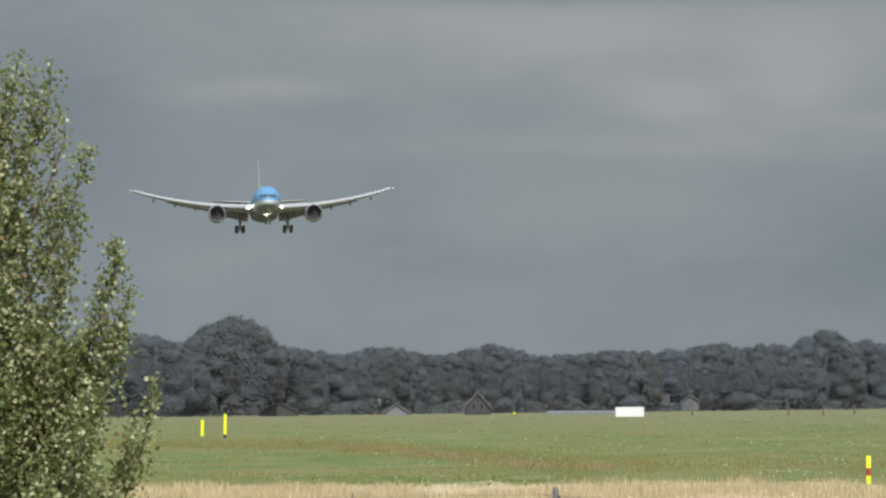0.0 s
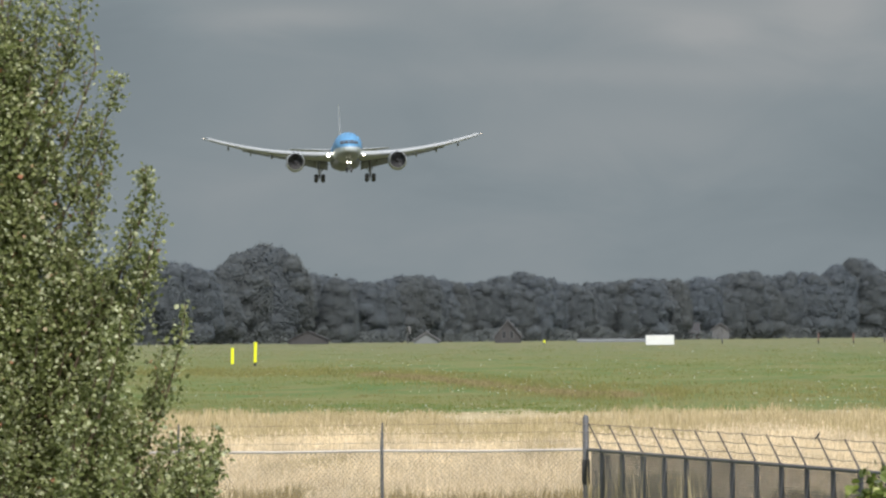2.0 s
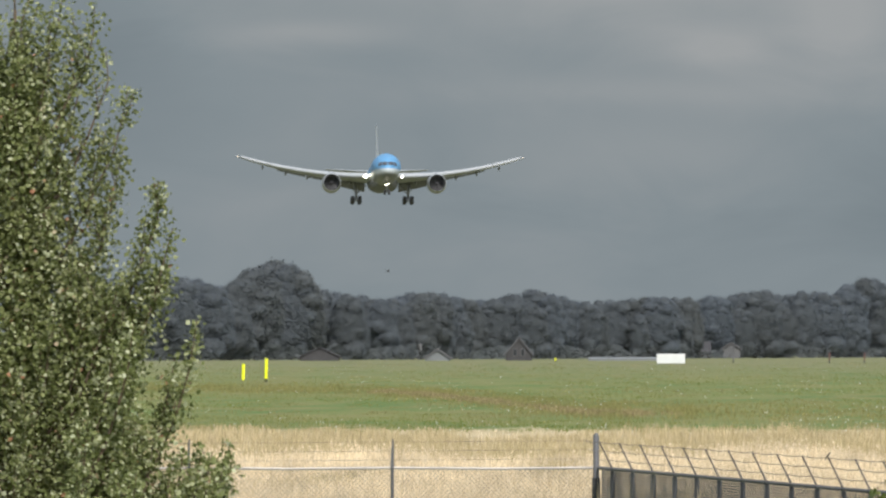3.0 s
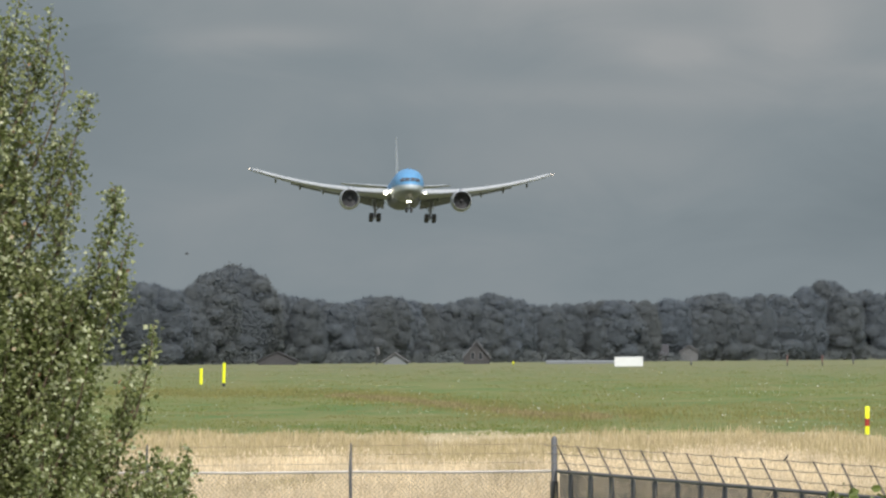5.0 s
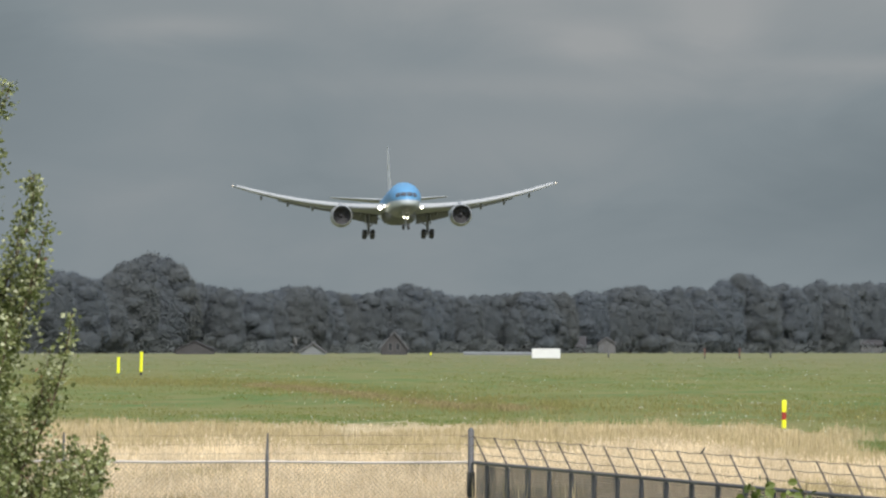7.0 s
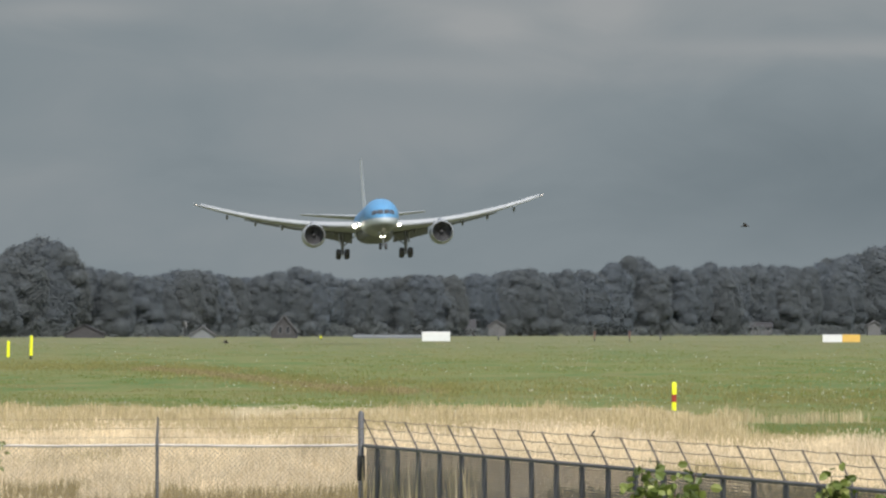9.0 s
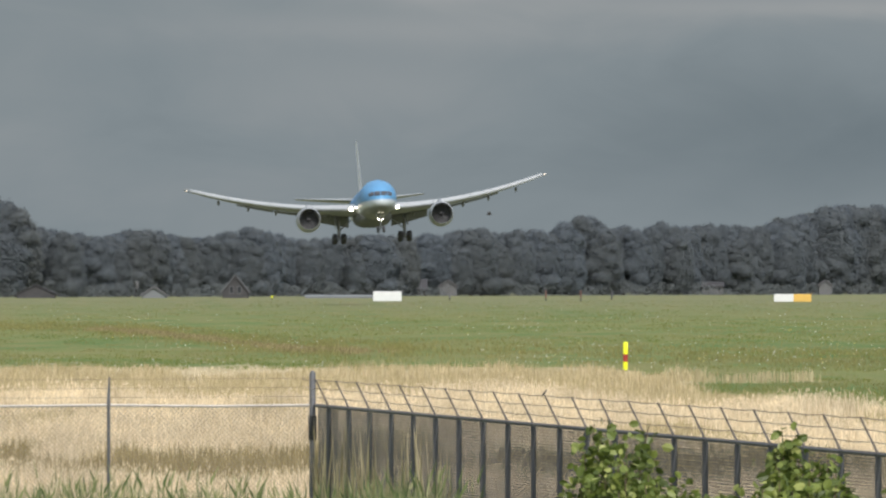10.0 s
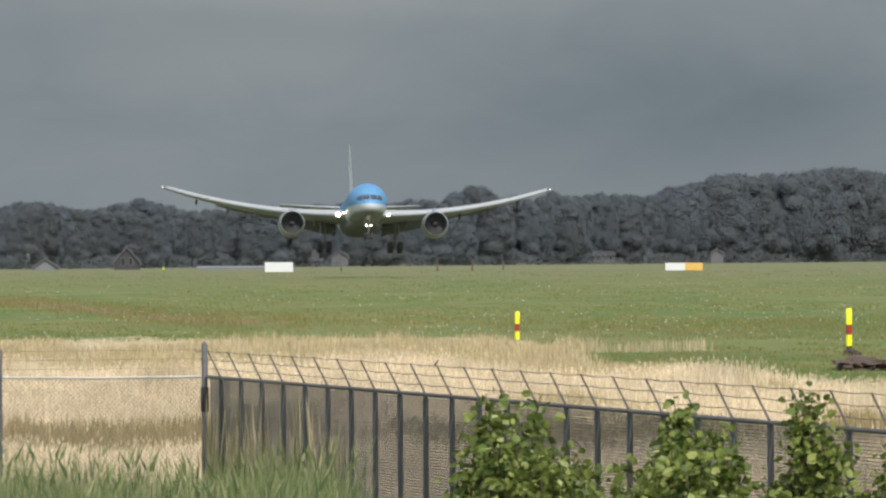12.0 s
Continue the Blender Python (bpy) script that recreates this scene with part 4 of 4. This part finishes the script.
shrub(415, 720, 62, 70.0, 4, "bushy green alder shrub with rounded leaves", 46)
shrub(770, 960, 98, 71.0, 6, "green alder shrub with an uneven top", 34)
shrub(1000, 1160, 72, 68.0, 8, "upright green alder shrub with yellowing leaves", 26)
shrub(600, 1100, 150, 66.0, 11, "low spreading green alder shrub", 52)
shrub(430, 730, 150, 67.0, 19, "low leafy green alder shrub", 40)
shrub(1130, 1400, 120, 69.0, 15, "green alder shrub with dense leaves", 36)


# ---- the airliner ----
def build_airliner():
    jet = empty("airliner", pose(0, 0, 0), "twin-engined airliner, sky-blue upper body, landing gear and flaps down", "airliner")
    # body
    bm = bmesh.new()
    rings = []
    for i in range(15):
        s = 9.0 * (i / 14) ** 1.7
        k = math.sqrt(max(0.0, 1 - (1 - s / 9.0) ** 2.1))
        k = max(k, 0.02)
        zc = -0.95 * (1 - s / 9.0) ** 1.5
        rings.append(ring_y(-27.2 + s, 0, zc - 0.14, 2.74 * k, 2.68 * k, 36))
    for y in (-14, -9, -4, 1, 6, 9):
        rings.append(ring_y(y, 0, -0.14, 2.74, 2.68, 36))
    for i in range(1, 12):
        f = i / 11
        k = 1 - 0.94 * f ** 1.6
        rings.append(ring_y(9 + 20.3 * f, 0, 1.75 * f ** 1.5 - 0.14, 2.74 * k, 2.68 * k, 36))
    loft(bm, rings)
    body = part("fuselage", bm, SHADED_LIVERY, jet, "sky-blue fuselage with belly shade painted grey")
    # belly fairing
    bm = bmesh.new()
    rings = []
    for i in range(13):
        f = i / 12
        k = max(0.05, math.sin(math.pi * min(max(f, 0.02), 0.98)) ** 0.45)
        rings.append(ring_y(-12 + 19 * f, 0, -1.90, 2.85 * k, 1.55 * k, 28, 2.6))
    loft(bm, rings)
    part("belly_fairing", bm, SHADE_GREY, jet, "belly fairing with underside shade painted grey")
    # cockpit glazing: panes laid on the nose
    def nose_y(x, z):
        s0, s1 = 0.05, 9.0
        for _ in range(30):
            s = (s0 + s1) / 2
            k = math.sqrt(max(1e-4, 1 - (1 - s / 9.0) ** 2.1))
            zc = -0.95 * (1 - s / 9.0) ** 1.5 - 0.14
            if (x / (2.74 * k)) ** 2 + ((z - zc) / (2.68 * k)) ** 2 > 1:
                s0 = s
            else:
                s1 = s
        return -27.2 + s1

    for xa, xb, drop in ((-1.72, -1.02, 0.10), (-0.94, -0.06, 0.0), (0.06, 0.94, 0.0), (1.02, 1.72, 0.10)):
        bm = bmesh.new()
        grid = []
        for z0 in (-0.26, -0.04, 0.19, 0.42):
            row = []
            for i in range(5):
                x = xa + (xb - xa) * i / 4
                z = z0 - drop * (abs(x) - 1.0) - (0.10 if drop and z0 > 0.4 and abs(x) > 1.5 else 0)
                row.append((x, nose_y(x, z) - 0.035, z))
            grid.append(row)
        loft(bm, grid, cap=False, closed=False)
        ob = part("cockpit_window", bm, COCKPIT_GLASS, jet, "dark cockpit window")
        sol = ob.modifiers.new("thickness", "SOLIDIFY")
        sol.thickness = 0.03
    # wings
    def wing_z(x):
        t = x - 2.4
        return -1.06 + 0.0496 * t + 0.00628 * t * max(t, 0.0)

    def lead(x):
        return -9.6 + (x - 2.4) * 0.70 + (max(0, x - 25.8) * 1.1)

    def chord(x):
        if x < 9.5:
            return 12.2 - (x - 2.4) * 0.72
        if x < 25.8:
            return 7.1 - (x - 9.5) * 0.30
        return max(0.35, 2.2 - (x - 25.8) * 1.05)

    def foil(x, sgn, y0, c, z, thick):
        prof = ((0.0, 0.0), (0.03, 0.38), (0.12, 0.62), (0.35, 0.70), (0.65, 0.42), (1.0, 0.05), (1.0, -0.03), (0.65, -0.26), (0.35, -0.40), (0.12, -0.34), (0.03, -0.22))
        return [(sgn * x, y0 + f * c, z + h * thick - f * c * 0.035) for f, h in prof]

    stations = (1.2, 2.6, 4.5, 7, 9.5, 12, 15, 18, 21, 24, 25.8, 26.6, 27.3)
    for sgn in (1, -1):
        bm = bmesh.new()
        loft(bm, [foil(x, sgn, lead(x), chord(x), wing_z(x), chord(x) * 0.105 if x < 25.9 else 0.15) for x in stations])
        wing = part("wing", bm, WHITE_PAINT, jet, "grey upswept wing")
        # slats: a drooped strip ahead of the wing
        for xa, xb in ((2.9, 9.0), (9.05, 14.9), (14.95, 20.9), (20.95, 26.4)):
            bm = bmesh.new()
            loft(bm, [[(sgn * x, lead(x) + dy, wing_z(x) + dz) for dy, dz in ((0.60, 0.36 + chord(x) * 0.03), (-0.10, 0.30), (-0.34, 0.02), (-0.26, -0.16), (0.10, -0.10))] for x in [xa + (xb - xa) * k / 6 for k in range(7)]])
            part("slat", bm, SLAT_PAINT, wing, "bright leading-edge slat")
        # flaps let down behind the wing
        for xa, xb in ((3.2, 8.6), (10.4, 14.2), (14.3, 19.6)):
            bm = bmesh.new()
            rr = []
            for x in (xa, (xa + xb) / 2, xb):
                c = chord(x) * 0.21
                te = lead(x) + chord(x) * 0.93
                zt = wing_z(x) - chord(x) * 0.055
                k = 1.0 if xa < 9 else 0.35
                rr.append([(sgn * x, te + dy * c, zt + dz * c * k) for dy, dz in ((0.0, 0.08), (0.35, -0.02), (0.95, -0.50), (0.93, -0.55), (0.3, -0.22), (0.0, -0.05))])
            loft(bm, rr)
            part("flap", bm, SHADE_GREY, wing, "lowered grey flap")
        for x in (6.3, 14.0, 18.0, 22.3):
            bm = bmesh.new()
            y0 = lead(x) + chord(x) * 0.45
            ll = 2.9 if x < 20 else 1.8
            loft(bm, [ring_y(y0 + ll * f, sgn * x, wing_z(x) - 0.32 - 0.45 * f - chord(x) * 0.03, 0.20 * k, 0.34 * k, 10) for f, k in ((0, 0.1), (0.15, 0.7), (0.45, 1), (0.8, 0.7), (1, 0.1))])
            part("flap_fairing", bm, SHADE_GREY, wing)
        # engine
        ex, ez = 9.85, -2.35
        eng = empty_part("engine", jet, pose(sgn * ex, 0, ez))
        bm = bmesh.new()
        prof = ((-11.2, 1.62), (-10.6, 1.76), (-9.4, 1.84), (-8.0, 1.80), (-6.6, 1.62), (-5.6, 1.42))
        loft(bm, [ring_y(y, 0, 0, r, r, 32) for y, r in prof] + [ring_y(y, 0, 0, r, r, 32) for y, r in ((-5.6, 1.36), (-8.0, 1.55), (-9.6, 1.56), (-10.8, 1.56))], cap=False)
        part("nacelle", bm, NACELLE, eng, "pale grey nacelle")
        bm = bmesh.new()
        loft(bm, [ring_y(y, 0, 0, r, r, 32) for y, r in ((-11.15, 1.635), (-11.42, 1.61), (-11.5, 1.57), (-11.42, 1.54), (-10.9, 1.52))], cap=False)
        part("intake_lip", bm, BARE_METAL, eng, "bright metal intake lip")
        bm = bmesh.new()
        loft(bm, [ring_y(-11.3, 0, 0, 1.525, 1.525, 32), ring_y(-9.6, 0, 0, 1.44, 1.44, 32)], cap=False)
        part("intake_duct", bm, DARK_DUCT, eng)
        bm = bmesh.new()
        for k in range(18):
            a = 2 * math.pi * k / 18
            ca, sa = math.cos(a), math.sin(a)
            cb, sb = math.cos(a + 0.28), math.sin(a + 0.28)
            v = [bm.verts.new(q) for q in ((0.35 * ca, -10.05, 0.35 * sa), (1.37 * ca, -10.0, 1.37 * sa), (1.37 * cb, -9.75, 1.37 * sb), (0.35 * cb, -9.8, 0.35 * sb))]
            bm.faces.new(v)
        part("fan", bm, FAN, eng, "dark fan blades", smooth=False)
        bm = bmesh.new()
        loft(bm, [ring_y(-9.7, 0, 0, 1.385, 1.385, 32), ring_y(-9.6, 0, 0, 1.385, 1.385, 32)])
        part("fan_casing", bm, DARK_DUCT, eng)
        bm = bmesh.new()
        loft(bm, [ring_y(y, 0, 0, r, r, 16) for y, r in ((-10.55, 0.03), (-10.35, 0.18), (-10.0, 0.36), (-9.8, 0.38))])
        part("spinner", bm, FAN, eng)
        bm = bmesh.new()
        loft(bm, [ring_y(y, 0, 0, r, r, 20) for y, r in ((-6.2, 0.95), (-5.0, 0.85), (-4.0, 0.5))])
        part("exhaust", bm, BARE_METAL, eng)
        bm = bmesh.new()
        loft(bm, [[(-0.28, y, z0), (0.28, y, z0), (0.22, y, z1), (-0.22, y, z1)] for y, z0, z1 in ((-9.6, 1.7, 1.85), (-7.5, 1.6, 2.35), (-4.5, 1.0, 2.1), (-2.0, 1.3, 1.9))])
        part("pylon", bm, NACELLE, eng)
        # main landing gear
        gear = empty_part("main_landing_gear", jet, pose(sgn * 4.9, 0, 0))
        bm = bmesh.new()
        tube(bm, [(0.05 * sgn, 0, -1.5), (0, 0, -3.6), (0, 0, -4.85)], [0.30, 0.26, 0.18], 10)
        part("strut", bm, GEAR_STEEL, gear)
        bm = bmesh.new()
        tube(bm, [(-1.9 * sgn, -0.3, -2.1), (0, 0, -3.7)], 0.10, 8)
        part("side_brace", bm, GEAR_STEEL, gear)
        bm = bmesh.new()
        tube(bm, [(0, -0.85, -4.75), (0, 0.85, -4.95)], 0.15, 8)
        part("bogie_beam", bm, GEAR_STEEL, gear)
        bm = bmesh.new()
        block(bm, 0.5 * sgn - 0.05, 0.5 * sgn + 0.05, -0.9, 0.9, -3.2, -1.6, 0.02)
        part("gear_door", bm, WHITE_PAINT, gear)
        for yy, zz in ((-0.73, -4.74), (0.73, -4.94)):
            for xx in (-0.66, 0.66):
                wheel_part(gear, xx, yy, zz, 0.66, 0.36)
        # wing root lamp
        bm = bmesh.new()
        bmesh.ops.create_uvsphere(bm, u_segments=12, v_segments=8, radius=0.27 if sgn < 0 else 0.16)
        ob = part("landing_lamp", bm, LANDING_LIGHT, jet, "lit landing lamp")
        ob.matrix_basis = pose(sgn * 3.45, lead(3.45) - 0.45, -1.07)
        if sgn < 0:
            bm = bmesh.new()
            bmesh.ops.create_uvsphere(bm, u_segments=10, v_segments=6, radius=0.10)
            ob = part("runway_turnoff_lamp", bm, LANDING_LIGHT, jet, "small lit lamp")
            ob.matrix_basis = pose(-2.75, -10.0, -0.85)
        bm = bmesh.new()
        bmesh.ops.create_uvsphere(bm, u_segments=8, v_segments=6, radius=0.13)
        ob = part("position_light", bm, NAV_WHITE, jet, "lit wingtip light")
        ob.matrix_basis = pose(sgn * 26.9, lead(26.9) + 0.05, wing_z(26.9) + 0.05)
        # tailplane
        bm = bmesh.new()
        loft(bm, [foil(x, sgn, yl, c, z, c * 0.09) for x, yl, c, z in ((0.4, 19.5, 6.2, 2.0), (5, 22.8, 4.2, 2.5), (9.6, 26.0, 1.9, 3.0), (9.9, 26.8, 0.9, 3.02))])
        part("tailplane", bm, NACELLE, jet)
    # fin
    bm = bmesh.new()
    rr = []
    for z, yl, c in ((2.0, 15.5, 9.5), (3.6, 18.6, 7.4), (7.5, 22.4, 5.4), (11.0, 25.8, 3.2), (11.6, 26.7, 2.2)):
        t = c * 0.011
        rr.append([(0, yl, z), (t, yl + 0.12 * c, z), (t * 1.15, yl + 0.4 * c, z), (0.03, yl + c, z), (-0.03, yl + c, z), (-t * 1.15, yl + 0.4 * c, z), (-t, yl + 0.12 * c, z)])
    loft(bm, rr)
    part("tail_fin", bm, FIN_PAINT, jet, "tall pale tail fin")
    # nose gear
    gear = empty_part("nose_landing_gear", jet, pose(0, -22.6, 0))
    bm = bmesh.new()
    tube(bm, [(0, 0.1, -2.2), (0, 0, -3.6), (0, 0, -5.0)], [0.16, 0.13, 0.10], 8)
    part("strut", bm, GEAR_STEEL, gear)
    for s in (-1, 1):
        wheel_part(gear, 0.42 * s, 0, -5.0, 0.50, 0.20)
        bm = bmesh.new()
        block(bm, s * 0.55 - 0.03, s * 0.55 + 0.03, -0.9, 1.2, -3.35, -2.4, 0.02)
        part("gear_door", bm, WHITE_PAINT, gear)
        bm = bmesh.new()
        bmesh.ops.create_uvsphere(bm, u_segments=10, v_segments=8, radius=0.10)
        ob = part("taxi_lamp", bm, LANDING_LIGHT, gear, "lit nose-gear lamp")
        ob.matrix_basis = pose(0.30 * s, -0.3, -3.55)
    bm = bmesh.new()
    bmesh.ops.create_uvsphere(bm, u_segments=8, v_segments=6, radius=0.16)
    ob = part("beacon", bm, NAV_RED, jet, "red beacon")
    ob.matrix_basis = pose(0, -4, 2.66)
    return jet


def empty_part(name, parent, m):
    ob = new(name)
    ob.empty_display_size = 0.2
    ob.parent = parent
    ob.matrix_basis = m
    return ob


def wheel_part(gear, x, y, z, r, half):
    bm = bmesh.new()
    prof = ((-half, 0.55 * r), (-half, 0.85 * r), (-half * 0.7, 0.97 * r), (0, r), (half * 0.7, 0.97 * r), (half, 0.85 * r), (half, 0.55 * r))
    loft(bm, [[(xx, rr * math.cos(2 * math.pi * k / 20), rr * math.sin(2 * math.pi * k / 20)) for k in range(20)] for xx, rr in prof])
    ob = part("wheel", bm, RUBBER, gear)
    ob.matrix_basis = pose(x, y, z)
    return ob


AIRLINER = build_airliner()


# ---- birds ----
def bird(label, folded=False):
    ob = empty("bird", pose(0, 0, 0), label, "bird", "birds over the field")
    bm = bmesh.new()
    loft(bm, [[(x, r * math.cos(2 * math.pi * k / 8), r * 0.9 * math.sin(2 * math.pi * k / 8)) for k in range(8)] for x, r in ((-0.13, 0.006), (-0.06, 0.03), (0.02, 0.038), (0.08, 0.024), (0.12, 0.022), (0.15, 0.004))])
    part("body", bm, BIRD, ob)
    for s in (-1, 1):
        bm = bmesh.new()
        if folded:
            loft(bm, [[(x, s * (0.036 * k + 0.002), z * k) for z in (0.022, -0.012)] + [(x, s * (0.030 * k), z * k) for z in (-0.012, 0.022)] for x, k in ((0.06, 0.5), (0.0, 1.0), (-0.08, 0.9), (-0.15, 0.3))])
            part("wing", bm, BIRD, ob)
            continue
        loft(bm, [[(0.05, s * 0.02, 0.01), (-0.05, s * 0.02, 0.01), (-0.05, s * 0.02, 0.0), (0.05, s * 0.02, 0.0)],
                  [(0.06, s * 0.12, 0.07), (-0.03, s * 0.12, 0.07), (-0.03, s * 0.12, 0.062), (0.06, s * 0.12, 0.062)],
                  [(-0.02, s * 0.26, 0.11), (-0.05, s * 0.26, 0.11), (-0.05, s * 0.26, 0.105), (-0.02, s * 0.26, 0.105)]])
        part("wing", bm, BIRD, ob)
    bm = bmesh.new()
    loft(bm, [[(-0.10, -0.015, 0.0), (-0.10, 0.015, 0.0), (-0.10, 0.015, 0.006), (-0.10, -0.015, 0.006)], [(-0.19, -0.035, 0.0), (-0.19, 0.035, 0.0), (-0.19, 0.035, 0.004), (-0.19, -0.035, 0.004)]])
    part("tail", bm, BIRD, ob)
    return ob


PERCHED = bird("small dark bird perched on a fence arm", True)
PERCHED.matrix_basis = pose(2.622, 128.12, 2.462, 0, -52, 25) @ Matrix.Scale(0.34, 4)
BIRD_LOW = bird("small dark bird in flight over the field")
BIRD_FAR = bird("small dark bird gliding before the wood")
BIRD_HIGH = bird("small dark bird wheeling above the wood")
BIRD_LOW.scale = BIRD_FAR.scale = (0.68, 0.68, 0.68)
BIRD_HIGH.scale = (0.50, 0.50, 0.50)


# ---- what moves ----
def attitude(x, y, z, yaw, roll, pitch):
    return Matrix.Translation((x, y, z)) @ Matrix.Rotation(radians(yaw), 4, "Z") @ Matrix.Rotation(radians(pitch), 4, "X") @ Matrix.Rotation(radians(roll), 4, "Y")


def motions():
    walk(AIRLINER, [(t, attitude(x, 2315.66 - 62.788 * t, z, yaw, roll, pitch)) for t, x, z, yaw, roll, pitch in (
        (0.0, -59.25, 43.16, 3.50, -0.26, -3.30), (0.5, -56.26, 41.33, 3.40, 0.05, -3.45), (1.0, -53.00, 39.79, 3.30, 0.11, -3.6),
        (1.5, -49.78, 38.30, 3.25, -0.32, -3.65), (2.0, -46.27, 37.17, 3.2, -0.71, -3.6), (2.5, -43.25, 36.10, 3.2, -0.52, -3.59),
        (3.0, -40.15, 35.28, 3.4, 0.30, -3.55), (5.0, -26.54, 31.26, 3.60, 1.24, -3.3), (5.5, -23.20, 30.05, 3.65, 1.07, -3.22),
        (6.0, -19.44, 28.58, 3.60, 0.64, -3.15), (6.5, -16.11, 27.12, 3.62, 0.27, -3.05), (7.0, -12.26, 25.57, 3.58, -0.74, -2.98),
        (9.0, 1.87, 18.88, 3.30, -1.69, -2.85), (9.5, 5.35, 17.00, 3.2, -2.33, -2.84), (10.0, 8.62, 14.89, 3.0, -2.67, -3.27),
        (10.5, 12.03, 13.11, 2.65, -2.72, -3.66), (11.0, 15.35, 11.50, 2.45, -1.37, -3.95), (11.5, 18.50, 10.18, 2.3, -0.14, -4.08),
        (12.0, 21.51, 9.00, 2.3, 0.66, -4.19))])
    walk(BIRD_LOW, [(t, pose((679 + 1100 * (t - 9.0)) * 260 / 20050, 260, 3.74 + (167 + 60 * (t - 9.0)) * 260 / 20050, 0, -3, -8)) for t in (0.0, 6.0, 9.0, 12.0)])
    walk(BIRD_FAR, [(t, pose(u * 330 / 20050, 330, 3.74 + v * 330 / 20050, 0, 0, 12)) for t, u, v in (
        (0.0, -5600, -120), (4.0, -3230, -120), (8.0, -830, -110), (9.0, -240, -40), (9.5, 58, 74), (9.9, 261, 117), (10.2, 420, 110), (10.6, 650, 90), (12.0, 1500, 60))])
    walk(BIRD_HIGH, [(t, pose(u * 360 / 20050, 360, 3.74 + v * 360 / 20050, 0, 0, r)) for t, u, v, r in (
        (0.0, -560, 70, 10), (2.0, -440, 90, 10), (2.8, -390, 115, 15), (3.2, -357, 138, 40), (4.0, -420, 172, 100), (4.8, -595, 179, 170), (5.0, -649, 165, 180), (5.2, -733, 134, 185), (5.6, -900, 95, 185), (12.0, -3600, 60, 185))])


motions()
